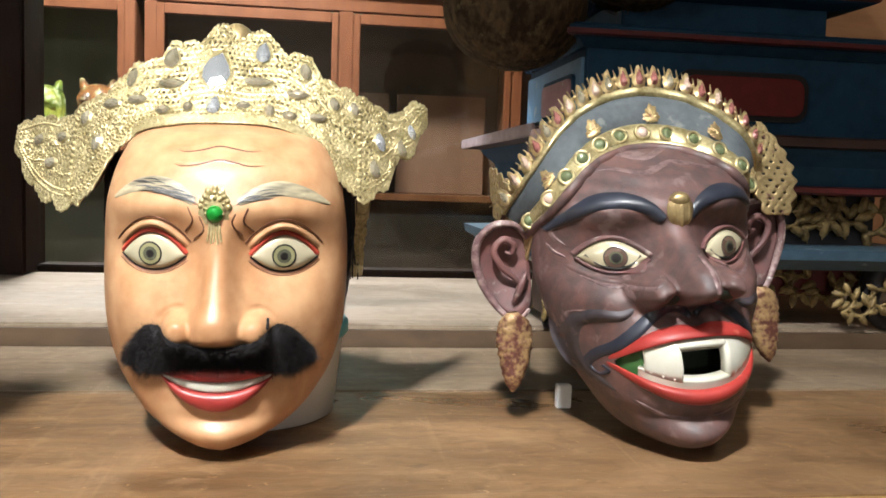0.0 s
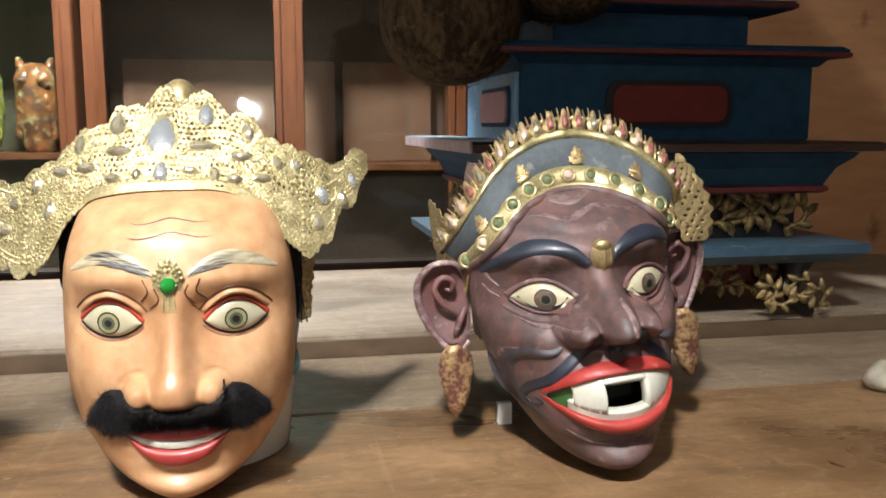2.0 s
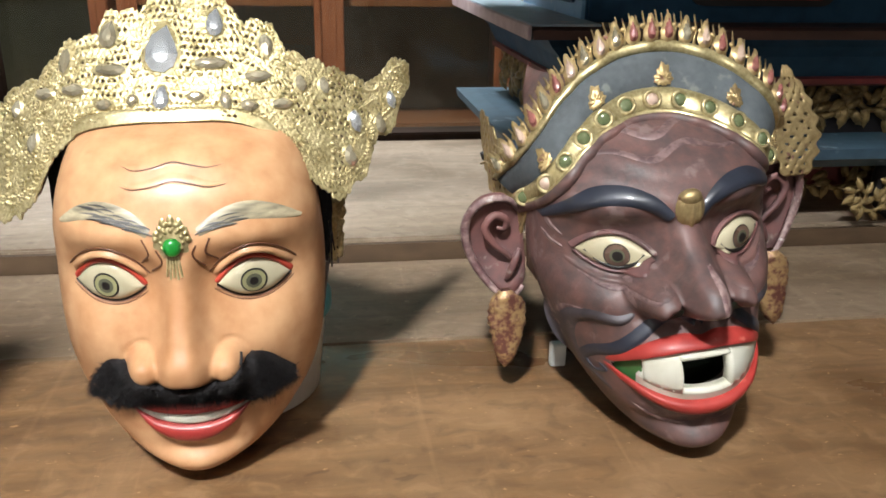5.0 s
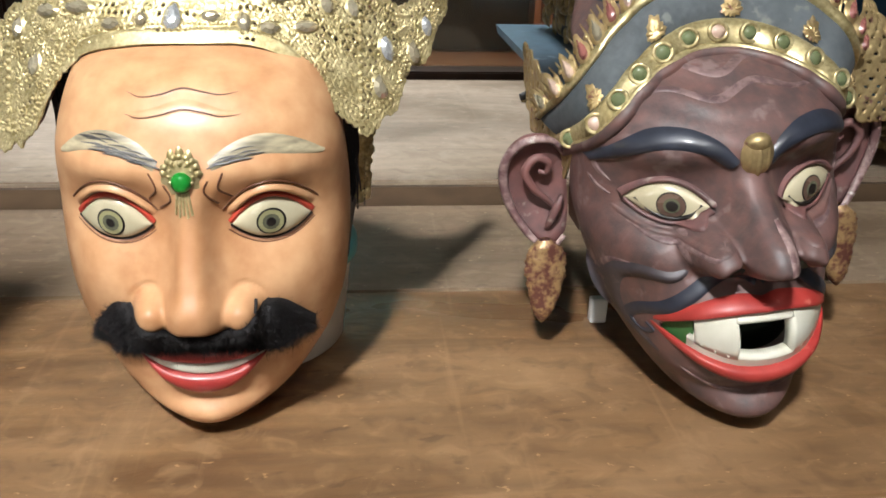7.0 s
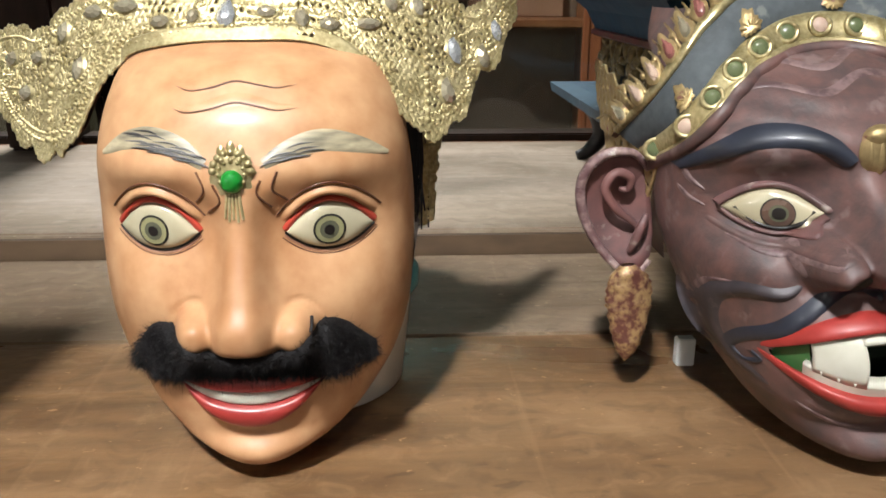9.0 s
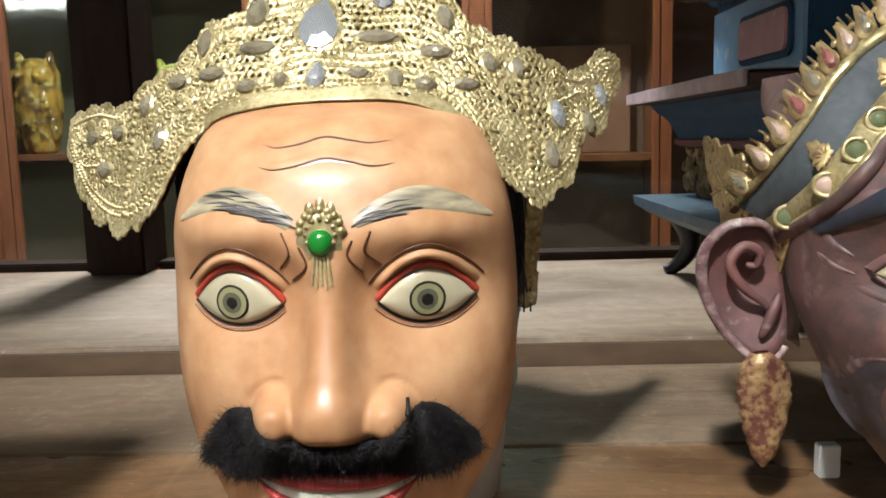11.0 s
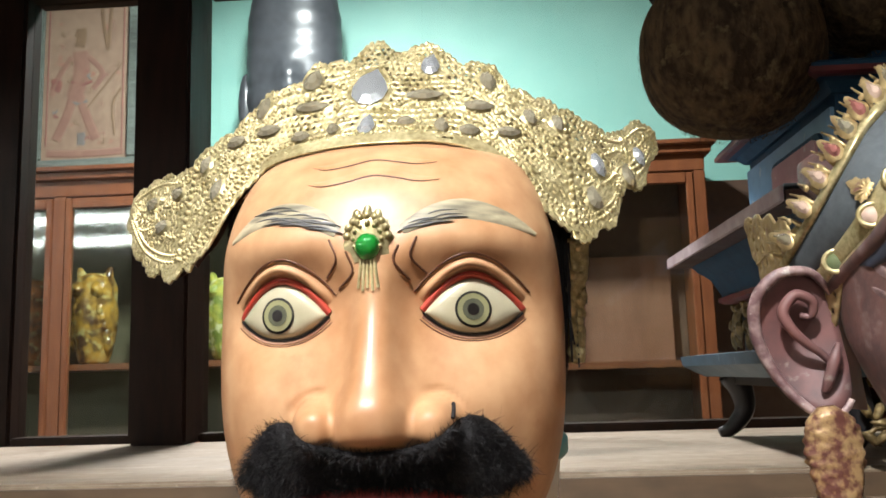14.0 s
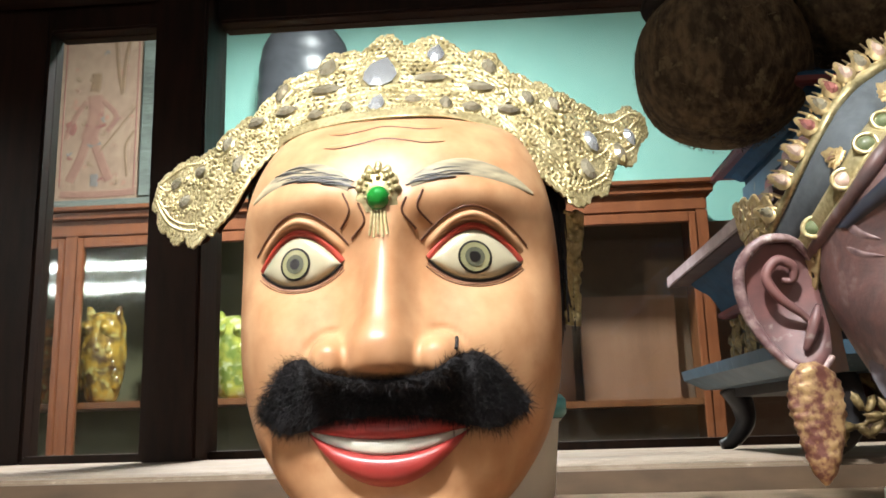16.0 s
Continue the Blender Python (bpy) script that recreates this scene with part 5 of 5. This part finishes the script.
    return part(name, bm, m, parent or shrine, label, smooth)


X0, X1, Y0, Y1 = 0.277, 0.639, 0.895, 1.14
spart("lower_ledge", moulding(0.235, 0.690, 0.885, 1.245, [(0, 0.842), (0.020, 0.855), (0.022, 0.866), (0.0, 0.868)]), LEDGE_BLUE, "dull blue lower ledge")
spart("neck", box_bm(0.279, 0.650, 0.932, 1.22, 0.866, 0.935), BLACK_PAINT, "dark recessed neck")
spart("cornice_moulding", moulding(0.262, 0.658, 0.895, 1.228, [(0, 0.930), (0.004, 0.940), (0.012, 0.957), (0.024, 0.968), (0.030, 0.9755)]), NAVY, "navy cornice moulding")
spart("red_line", moulding(0.262, 0.658, 0.893, 1.228, [(0, 0.926), (0.006, 0.929), (0.006, 0.934), (0, 0.936)]), RED_TRIM, "red painted line")
# Cornice light is in the colours: front dark as shaded, side and top pale.
spart("cornice", moulding(0.262, 0.658, 0.895, 1.238, [(0.030, 0.9765), (0.048, 0.9775), (0.050, 0.986), (0.044, 0.9885), (0, 0.989)]), SHADED_TRIM, "cornice board, coloured dark brown for its shaded front")
spart("cornice_side", box_bm(0.2085, 0.2115, 0.846, 1.287, 0.9770, 0.9905, 0.001), LIT_TRIM, "cornice edge, coloured pale pink-white for its lit side")
spart("cornice_top", box_bm(0.2120, 0.2765, 0.846, 1.287, 0.9895, 0.9915, 0.0006), LIT_PALE_BLUE, "cornice top, coloured pale blue as lit")
spart("box", box_bm(X0, X1, Y0, Y1, 0.989, 1.088, 0.002), NAVY, "navy painted box")
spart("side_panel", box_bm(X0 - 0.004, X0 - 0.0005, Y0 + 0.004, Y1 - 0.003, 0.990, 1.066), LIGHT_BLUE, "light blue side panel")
spart("pink_panel_rim", rounded_plate(0.917, 1.046, 1.005, 1.051, X0 - 0.0045, -0.003, 0.010, "x"), NAVY)
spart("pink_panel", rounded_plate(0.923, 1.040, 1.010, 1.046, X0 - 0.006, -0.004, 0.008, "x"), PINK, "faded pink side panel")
spart("red_panel_rim", rounded_plate(0.378, 0.532, 1.005, 1.058, Y0 - 0.0005, -0.004, 0.016), BLACK_PAINT)
spart("red_panel", rounded_plate(0.385, 0.525, 1.011, 1.052, Y0 - 0.003, -0.005, 0.013), RED_PANEL, "deep red rounded front panel")
spart("tier", moulding(X0, X1, Y0, Y1, [(0.004, 1.076), (0.012, 1.084), (0.026, 1.086), (0.028, 1.094), (0.022, 1.098), (0, 1.099)]), NAVY, "overhanging navy tier")
spart("tier_edge", moulding(X0, X1, Y0, Y1, [(0.0265, 1.0850), (0.0300, 1.0862), (0.0300, 1.0905), (0.0265, 1.0915)]), RED_TRIM, "red painted edge")
spart("upper_box", box_bm(0.325, 0.570, 0.925, 1.12, 1.099, 1.145, 0.002), NAVY)
spart("upper_tier", moulding(0.325, 0.590, 0.925, 1.12, [(0.0, 1.136), (0.020, 1.141), (0.025, 1.143), (0.025, 1.152), (0, 1.154)]), NAVY)
spart("upper_tier_edge", moulding(0.325, 0.590, 0.925, 1.12, [(0.0252, 1.1435), (0.0275, 1.1445), (0.0275, 1.1490), (0.0252, 1.150)]), RED_TRIM, "red painted edge")
spart("crown_box", box_bm(0.345, 0.570, 0.945, 1.10, 1.154, 1.26, 0.003), NAVY)
rnd = random.Random(5)
FRONT = (Vector((1, 0, 0)), Vector((0, 0, 1)), Vector((0, -1, 0)))
LEFT = (Vector((0, -1, 0)), Vector((0, 0, 1)), Vector((-1, 0, 0)))
for i in range(15):
    bm = bmesh.new()
    leaves = scroll(bm, Vector((0.275 + 0.0265 * i, 0.930, 0.900 + 0.006 * (i % 2))), 0.024, i * 2.1, FRONT, rnd)
    stem = spart("carved_scroll", bm, DULL_GOLD, "gilded carved leaf scroll", True)
    for leaf in leaves:
        spart("carved_leaf", leaf, DULL_GOLD, "", True, stem)
for i in range(11):
    bm = bmesh.new()
    leaves = scroll(bm, Vector((0.277, 0.945 + 0.027 * i, 0.900 + 0.006 * (i % 2))), 0.024, i * 2.6 + 1, LEFT, rnd)
    stem = spart("carved_scroll", bm, DULL_GOLD, "gilded carved leaf scroll", True)
    for leaf in leaves:
        spart("carved_leaf", leaf, DULL_GOLD, "", True, stem)
for x, sx in ((0.262, 1), (0.645, -1)):
    for y, sy in ((0.905, 1), (1.225, -1)):
        pts = spline([(x - sx * 0.018, y, 0.776), (x - sx * 0.004, y, 0.782), (x + sx * 0.012, y, 0.802), (x + sx * 0.010, y, 0.826), (x, y, 0.846)], 18)
        foot = spart("foot", tube(pts, 0.014, 8, taper=lambda k: 0.45 + 0.75 * k), BLACK_PAINT, "curved black carved foot", True)
        if sy > 0:
            for k in range(4):
                bm = bmesh.new()
                leaves = scroll(bm, Vector((x - sx * (0.012 - 0.022 * k), y - 0.012, 0.800 + 0.008 * (k % 2))), 0.017, k * 1.9 + sx, FRONT, rnd)
                stem = spart("foot_scroll", bm, DULL_GOLD, "gilded carved foot scroll", True)
                for leaf in leaves:
                    spart("carved_leaf", leaf, DULL_GOLD, "", True, stem)
for i in range(11):
    bm = bmesh.new()
    leaves = scroll(bm, Vector((0.290 + 0.034 * i, 0.934, 0.824 - 0.010 * abs(math.sin(i * 1.3)))), 0.020, i * 1.7, FRONT, rnd)
    stem = spart("apron_scroll", bm, DULL_GOLD, "gilded carved apron scroll", True)
    for leaf in leaves:
        spart("carved_leaf", leaf, DULL_GOLD, "", True, stem)
spart("apron", box_bm(0.262, 0.655, 0.937, 0.950, 0.806, 0.842), RED_TRIM, "dark red apron board")
spart("underside", box_bm(0.262, 0.655, 0.950, 1.235, 0.832, 0.8425), BLACK_PAINT)

# fibrous gourds that hang over the shrine
FIBRE = mat("brown_fibre", (0.13, 0.085, 0.045), (0.036, 0.024, 0.014), 0.9, scale=26, stretch=(1, 1, 0.5), fine=140, bump=0.9, dist=0.004, amount=1.2, spots=((0.13, 0.095, 0.05), 0.60), spec=0.15)
CAP = mat("dark_cap", (0.018, 0.013, 0.010), (0.010, 0.008, 0.006), 0.8, scale=20, spec=0.2)


def hanging_gourd(at, r, seed):
    g = thing("hanging_gourd", "round brown fibrous gourd with dark cap on a cord", "gourd", "hanging gourds", at)
    prof = [(r * math.sin(a) * (1 + 0.03 * math.sin(3 * a)), -r * 0.96 * math.cos(a)) for a in [math.pi * k / 30 for k in range(1, 25)]]
    part("body", lathe(prof, 56, wobble=0.05), FIBRE, g, "", True)
    part("cap", lathe([(r * 0.62, r * 0.70), (r * 0.84, r * 0.74), (r * 0.86, r * 0.80), (r * 0.55, r * 1.05), (r * 0.2, r * 1.12), (0.006, r * 1.2)], 40, wobble=0.03), CAP, g, "dark cap", True)
    part("cord", tube([Vector((0, 0, r * 1.15)), Vector((0.002, 0, (1.46 - at[2]) * 0.7)), Vector((0, 0, 1.46 - at[2]))], 0.003, 6), CAP, g)
    rnd = random.Random(seed)
    bm = bmesh.new()
    for i in range(900):
        a, b = rnd.uniform(0, 2 * math.pi), rnd.uniform(0.25, 2.2)
        n = Vector((math.sin(b) * math.cos(a), math.sin(b) * math.sin(a), -math.cos(b)))
        t = n.cross(Vector((rnd.gauss(0, 1), rnd.gauss(0, 1), rnd.gauss(0, 1.5)))).normalized()
        p = n * r * 0.99
        ln = rnd.uniform(0.004, 0.014)
        side = n.cross(t) * 0.00035
        q = [bm.verts.new(v) for v in (p - side, p + side, p + t * ln + n * 0.0018 + side, p + t * ln + n * 0.0018 - side)]
        bm.faces.new(q)
    tagged(part("loose_fibre", bm, FIBRE, g), kind="stuff")
    return g


hanging_gourd((0.205, 0.925, 1.129), 0.0815, 1)
hanging_gourd((0.340, 0.930, 1.193), 0.074, 2)

# small pale shell on the table
shell_ob = thing("seashell", "small pale knobbly seashell lying on the table", "shell", at=(0.585, 0.675, 0.75))
part("shell_body", lathe([(0.004, 0.0), (0.013, 0.0025), (0.017, 0.010), (0.014, 0.018), (0.008, 0.025), (0.003, 0.030)], 22, wobble=0.5), mat("shell_white", (0.42, 0.37, 0.29), (0.27, 0.23, 0.17), 0.5, scale=60, bump=0.4), shell_ob, "", True)

# cabinets of the back room
OLIVE = mat("olive_cabinet_back", (0.155, 0.135, 0.072), (0.105, 0.09, 0.05), 0.6, scale=3, stretch=(3, 1, 0.3))
CY0, CY1, CTOP = 2.90, 3.22, 1.530


def cabinet(name, x0, x1, label, stiles, back, shelf_z):
    c = thing(name, label, "cabinet", "glazed cabinets", ((x0 + x1) / 2, CY0, 0))
    ox, oy = (x0 + x1) / 2, CY0

    def cp(n, b, m, lab="", bevel=0.003, parent=None):
        return part(n, box_bm(b[0] - ox, b[1] - ox, b[2] - oy, b[3] - oy, b[4], b[5], bevel), m, parent or c, lab)
    cp("back", (x0 + 0.02, x1 - 0.02, CY1 - 0.015, CY1, 0.06, CTOP - 0.02), back)
    for x in (x0, x1 - 0.02):
        cp("side", (x, x + 0.02, CY0 + 0.022, CY1, 0, CTOP), CAB_WOOD)
    cp("top", (x0 - 0.02, x1 + 0.02, CY0 - 0.02, CY1, CTOP, CTOP + 0.025), CAB_WOOD)
    cp("cornice", (x0 - 0.035, x1 + 0.035, CY0 - 0.038, CY1, CTOP + 0.026, CTOP + 0.042), CAB_WOOD)
    cp("bottom", (x0 + 0.02, x1 - 0.02, CY0 + 0.022, CY1 - 0.016, 0.04, 0.06), CAB_WOOD)
    cp("shelf", (x0 + 0.021, x1 - 0.021, CY0 + 0.03, CY1 - 0.016, shelf_z - 0.022, shelf_z), CAB_WOOD, bevel=0.002)
    cp("shelf", (x0 + 0.021, x1 - 0.021, CY0 + 0.03, CY1 - 0.016, 0.45, 0.472), CAB_WOOD, bevel=0.002)
    cp("frieze", (x0, x1, CY0, CY0 + 0.02, 1.475, CTOP), CAB_WOOD)
    cp("plinth", (x0, x1, CY0, CY0 + 0.02, 0, 0.12), CAB_WOOD)
    for a, b in zip(stiles, stiles[1:]):
        d = part("door", box_bm(a[1] + 0.0 - ox, a[1] + 0.022 - ox, -0.004, 0.018, 0.125, 1.470, 0.003), CAB_WOOD, c, "glazed wooden door")
        cp("door_stile", (b[0] - 0.022, b[0], CY0 - 0.004, CY0 + 0.018, 0.125, 1.470), CAB_WOOD, parent=d)
        cp("door_rail", (a[1] + 0.0225, b[0] - 0.0225, CY0 - 0.004, CY0 + 0.018, 1.435, 1.470), CAB_WOOD, parent=d)
        cp("door_rail", (a[1] + 0.0225, b[0] - 0.0225, CY0 - 0.004, CY0 + 0.018, 0.125, 0.19), CAB_WOOD, parent=d)
        p = cp("door_pane", (a[1] + 0.0225, b[0] - 0.0225, CY0 + 0.005, CY0 + 0.008, 0.19, 1.435), CAB_PANE, "clear glass", 0, d)
        p.visible_shadow = False
    for a, b in stiles:
        cp("stile", (a, b, CY0 - 0.0, CY0 + 0.02, 0.12, 1.475), CAB_WOOD)
    return c, cp


left_cab, lp = cabinet("display_cabinet", -2.05, -0.605, "red-brown glazed cabinet holding painted figures", [(-2.05, -2.01), (-1.47, -1.425), (-1.02, -0.985), (-0.635, -0.605)], OLIVE, 0.92)
right_cab, rp = cabinet("display_cabinet", -0.575, 0.675, "red-brown glazed cabinet with empty panelled inside", [(-0.575, -0.535), (0.045, 0.095), (0.635, 0.675)], CAB_DARK, 0.875)
# Above these panels the back's dark colour stands for shade inside the cabinet.
for a, b in ((-0.50, 0.02), (0.13, 0.24), (0.27, 0.60)):
    rp("inner_panel", (a, b, CY1 - 0.05, CY1 - 0.0165, 0.8755, 1.24), CAB_PANEL, "plain brown inner panel")
tagged(link("trim", box_bm(0.72, 1.6, 3.19, 3.249, 0, 1.5), CAB_DARK), kind="structure")

# painted figures on the shelf
FIG = []
for nm, c1, c2, c3 in (("yellow_orange_figure", (0.55, 0.30, 0.045), (0.10, 0.045, 0.02), (0.55, 0.42, 0.16)), ("yellow_green_figure", (0.52, 0.46, 0.08), (0.20, 0.24, 0.05), (0.62, 0.58, 0.32)), ("orange_red_figure", (0.50, 0.17, 0.05), (0.16, 0.07, 0.04), (0.52, 0.40, 0.20))):
    FIG.append(mat(nm, c1, c2, 0.3, scale=14, fine=34, bump=0.1, amount=1.8, spots=(c3, 0.55), coat=0.4))


def carved_owl(at, h, m, label):
    o = thing("carved_owl", label, "figurine", "painted owls on the shelf", at)
    r = h * 0.235
    bm = lathe([(r * 0.55, 0), (r * 0.70, 0.01), (r * 0.78, h * 0.12), (r * 0.98, h * 0.35), (r * 1.02, h * 0.55), (r * 0.96, h * 0.70), (r * 0.98, h * 0.84), (r * 0.80, h * 0.95), (r * 0.3, h)], 30, wobble=0.04)
    for sx in (-1, 1):
        c = Vector((sx * r * 0.42, -r * 0.86, h * 0.80))
        dome(bm, c, Vector((1, 0, 0)), Vector((0, 0, 1)), Vector((sx * 0.2, -1, 0)), r * 0.40, r * 0.40, r * 0.16, 16, 2)
        dome(bm, c + Vector((0, -r * 0.15, 0)), Vector((1, 0, 0)), Vector((0, 0, 1)), Vector((0, -1, 0)), r * 0.18, r * 0.18, r * 0.12, 12, 2)
        dome(bm, Vector((sx * r * 0.6, -r * 0.1, h * 0.95)), Vector((1, 0, 0)), Vector((0, 1, 0)), Vector((sx * 0.3, 0, 1)), r * 0.28, r * 0.28, r * 0.5, 8, 2)
        for k in range(5):
            dome(bm, Vector((sx * r * (0.5 + 0.06 * k), -r * (0.80 - 0.10 * k), h * (0.58 - 0.09 * k))), Vector((1, 0, 0)), Vector((0, 0, 1)), Vector((sx * 0.4, -1, 0)).normalized(), r * 0.24, r * 0.36, r * 0.14, 10, 2)
    part("owl_body", bm, m, o, "", True)


carved_owl((-1.372, 3.02, 0.92), 0.31, FIG[0], "glossy yellow and black painted wooden owl")
carved_owl((-1.60, 3.04, 0.92), 0.30, FIG[2], "red-brown painted wooden owl")
carved_owl((-0.915, 3.02, 0.92), 0.28, FIG[1], "pale yellow painted wooden owl")
carved_owl((-0.745, 3.02, 0.92), 0.29, FIG[2], "orange painted wooden owl")
carved_owl((-1.17, 3.06, 0.92), 0.25, FIG[1], "pale yellow painted wooden owl")

# framed painting on top of the cabinet
PAPER = mat("faded_painting_ground", (0.38, 0.275, 0.19), (0.27, 0.175, 0.125), 0.7, scale=9, fine=40, bump=0.05, spots=((0.36, 0.18, 0.13), 0.62))
PAINT_RED = mat("faded_red_brown_paint", (0.30, 0.13, 0.10), (0.22, 0.10, 0.08), 0.7, scale=30)
PAINT_BROWN = mat("faded_brown_paint", (0.26, 0.17, 0.10), (0.2, 0.13, 0.08), 0.7, scale=30)
FRAME = mat("grey_green_frame", (0.20, 0.24, 0.21), (0.08, 0.09, 0.08), 0.35, scale=5, stretch=(0.4, 1, 3))
pic = thing("framed_painting", "faded red and cream painting in grey frame", "painting", at=(-1.40, 2.97, CTOP + 0.042))
part("canvas", box_bm(-0.16, 0.145, 0.004, 0.010, 0.05, 0.78), PAPER, pic)
for b in ((-0.21, 0.205, 0.0, 0.0495), (-0.21, 0.205, 0.7805, 0.83)):
    part("frame_bar", box_bm(b[0], b[1], -0.012, 0.02, b[2], b[3], 0.006), FRAME, pic, "grey-green wooden frame")
for x in (-0.21, 0.1455):
    part("frame_bar", box_bm(x, x + (0.0495 if x < 0 else 0.0595), -0.012, 0.02, 0.05, 0.78, 0.006), FRAME, pic, "grey-green wooden frame")
rnd = random.Random(21)
PAINT_GREY = mat("faded_grey_paint", (0.24, 0.22, 0.20), (0.17, 0.15, 0.14), 0.7, scale=30)
PAINT_ROSE = mat("faded_rose_paint", (0.33, 0.195, 0.14), (0.25, 0.13, 0.10), 0.7, scale=14)
strokes = [([(-0.03, 0.44), (-0.025, 0.36), (-0.05, 0.27)], 0.058, PAINT_ROSE), ([(-0.05, 0.28), (-0.075, 0.20), (-0.11, 0.12)], 0.034, PAINT_ROSE), ([(-0.03, 0.28), (0.0, 0.20), (0.035, 0.12)], 0.034, PAINT_ROSE),
           ([(-0.06, 0.42), (-0.10, 0.36), (-0.13, 0.28)], 0.020, PAINT_ROSE), ([(0.0, 0.42), (0.05, 0.36), (0.02, 0.30)], 0.020, PAINT_ROSE), ([(-0.035, 0.455), (-0.028, 0.49), (-0.03, 0.525)], 0.036, PAINT_BROWN),
           ([(0.03, 0.72), (0.05, 0.55), (0.07, 0.44)], 0.014, PAINT_BROWN), ([(0.11, 0.72), (0.08, 0.60), (0.07, 0.44)], 0.014, PAINT_BROWN), ([(-0.01, 0.22), (0.06, 0.31), (0.13, 0.40)], 0.007, PAINT_BROWN), ([(0.10, 0.13), (0.09, 0.24), (0.12, 0.30)], 0.010, PAINT_BROWN),
           ([(-0.14, 0.075), (0.0, 0.07), (0.13, 0.075)], 0.026, PAINT_ROSE), ([(0.125, 0.08), (0.125, 0.4), (0.125, 0.74)], 0.006, PAINT_RED), ([(-0.145, 0.10), (-0.145, 0.4), (-0.145, 0.74)], 0.006, PAINT_RED), ([(-0.02, 0.10), (-0.018, 0.12), (-0.02, 0.145)], 0.030, PAINT_GREY),
           ([(-0.12, 0.30), (-0.11, 0.32), (-0.12, 0.345)], 0.036, PAINT_RED), ([(-0.06, 0.33), (-0.02, 0.32), (0.015, 0.33)], 0.012, PAINT_RED), ([(-0.06, 0.26), (-0.03, 0.25), (0.0, 0.26)], 0.012, PAINT_GREY)]
for k in range(26):
    px, pz = rnd.uniform(-0.13, 0.10), rnd.uniform(0.10, 0.70)
    t = rnd.uniform(0, 6.28)
    strokes.append(([(px, pz), (px + 0.012 * math.cos(t), pz + 0.012 * math.sin(t)), (px + 0.018 * math.cos(t + 1.2), pz + 0.018 * math.sin(t + 1.2))], rnd.uniform(0.004, 0.009), rnd.choice((PAINT_RED, PAINT_BROWN, PAINT_GREY, PAINT_ROSE))))
for pts, w, m in strokes:
    part("painted_shape", ribbon(lambda x, z, off=0: Vector((x, 0.0036 - off, z)), pts, w, 0.0004, 20, off=0.0012), m, pic)

# dark carved head on the wall
STONE = mat("dark_polished_stone", (0.075, 0.080, 0.090), (0.040, 0.044, 0.050), 0.35, scale=8, fine=50, bump=0.2, coat=0.3)
bm = bmesh.new()


def head(u, v):
    a = math.pi * (2 * u)
    w = lerp_table([(0, 0.03), (0.06, 0.085), (0.2, 0.130), (0.45, 0.155), (0.75, 0.150), (0.92, 0.12), (1, 0.05)], v)
    k = 1 + 0.011 * math.sin(v * 60) + (0.04 if v < 0.40 else 0)
    y = -0.10 * math.sin(a) * k if math.sin(a) > 0 else -0.02 * math.sin(a)
    y -= 0.035 * blob(w * math.cos(a), v - 0.42, 0.03, 0.10) * (math.sin(a) > 0)
    return Vector((w * math.cos(a) * k, y, 0.72 * v))


grid_bm(48, 60, head, bm)
for sx in (-1, 1):
    dome(bm, Vector((sx * 0.155, -0.01, 0.24)), Vector((1, 0, 0)), Vector((0, 0, 1)), Vector((0, -1, 0)), 0.026, 0.12, 0.03, 16, 3)
st = tagged(link("stone_head", bm, STONE, None, "", True), "dark grey stone head standing on a cabinet", "statue")
st.scale = (1.12, 1, 1)
st.location = (-0.69, 3.07, CTOP + 0.043)

# lamps that the glass mirrors
WHITE_PAINT = mat("white_enamel", (0.7, 0.7, 0.68), rough=0.4)
kl = thing("ceiling_lamp", "round white ceiling lamp hanging on a rod", "lamp", at=(KEY.x, KEY.y, KEY.z))
part("lamp_shade", lathe([(0.10, 0.03), (0.105, 0.032), (0.06, 0.08), (0.02, 0.10), (0.01, 0.11)], 32), WHITE_PAINT, kl, "white enamel shade", True)
part("rod", tube([Vector((0, 0, 0.1)), Vector((0, 0, 0.28))], 0.008, 8), WHITE_PAINT, kl)
bl = thing("ceiling_lamp", "round white ceiling lamp hanging on a rod", "lamp", at=(BACK.x, BACK.y, BACK.z))
part("lamp_shade", lathe([(0.20, 0.03), (0.205, 0.032), (0.10, 0.08), (0.02, 0.10), (0.01, 0.11)], 32), WHITE_PAINT, bl, "white enamel shade", True)
part("rod", tube([Vector((0, 0, 0.1)), Vector((0, 0, 2.7 - BACK.z))], 0.008, 8), WHITE_PAINT, bl)
tl = thing("ceiling_lamp", "round white ceiling lamp hanging on a rod", "lamp", at=(TOP.x, TOP.y, TOP.z))
part("lamp_shade", lathe([(0.25, 0.03), (0.255, 0.032), (0.12, 0.08), (0.02, 0.10), (0.01, 0.11)], 32), WHITE_PAINT, tl, "white enamel shade", True)
part("rod", tube([Vector((0, 0, 0.1)), Vector((0, 0, 2.7 - TOP.z))], 0.008, 8), WHITE_PAINT, tl)
LED = glow("led_white", (1.0, 0.98, 0.94), 70)
for k, (y, z) in enumerate(((-2.4, 2.46), (-2.4, 2.24))):
    strip = thing("led_strip", "ceiling rail with a row of bright white lamps", "lamp", "lamp rails", (-4.4, y, z))
    part("rail", box_bm(-1.1, 1.1, -0.05, -0.01, -0.03, 0.03), WHITE_PAINT, strip)
    part("rail_hanger", box_bm(-0.02, 0.02, -0.045, -0.015, 0.0305, 2.7 - z), WHITE_PAINT, strip)
    for i in range(14):
        part("led_lamp", box_bm(-1.05 + 0.15 * i, -0.93 + 0.15 * i, -0.0098, 0.004, -0.035, 0.035, 0.003), LED, strip, "glowing white lamp")
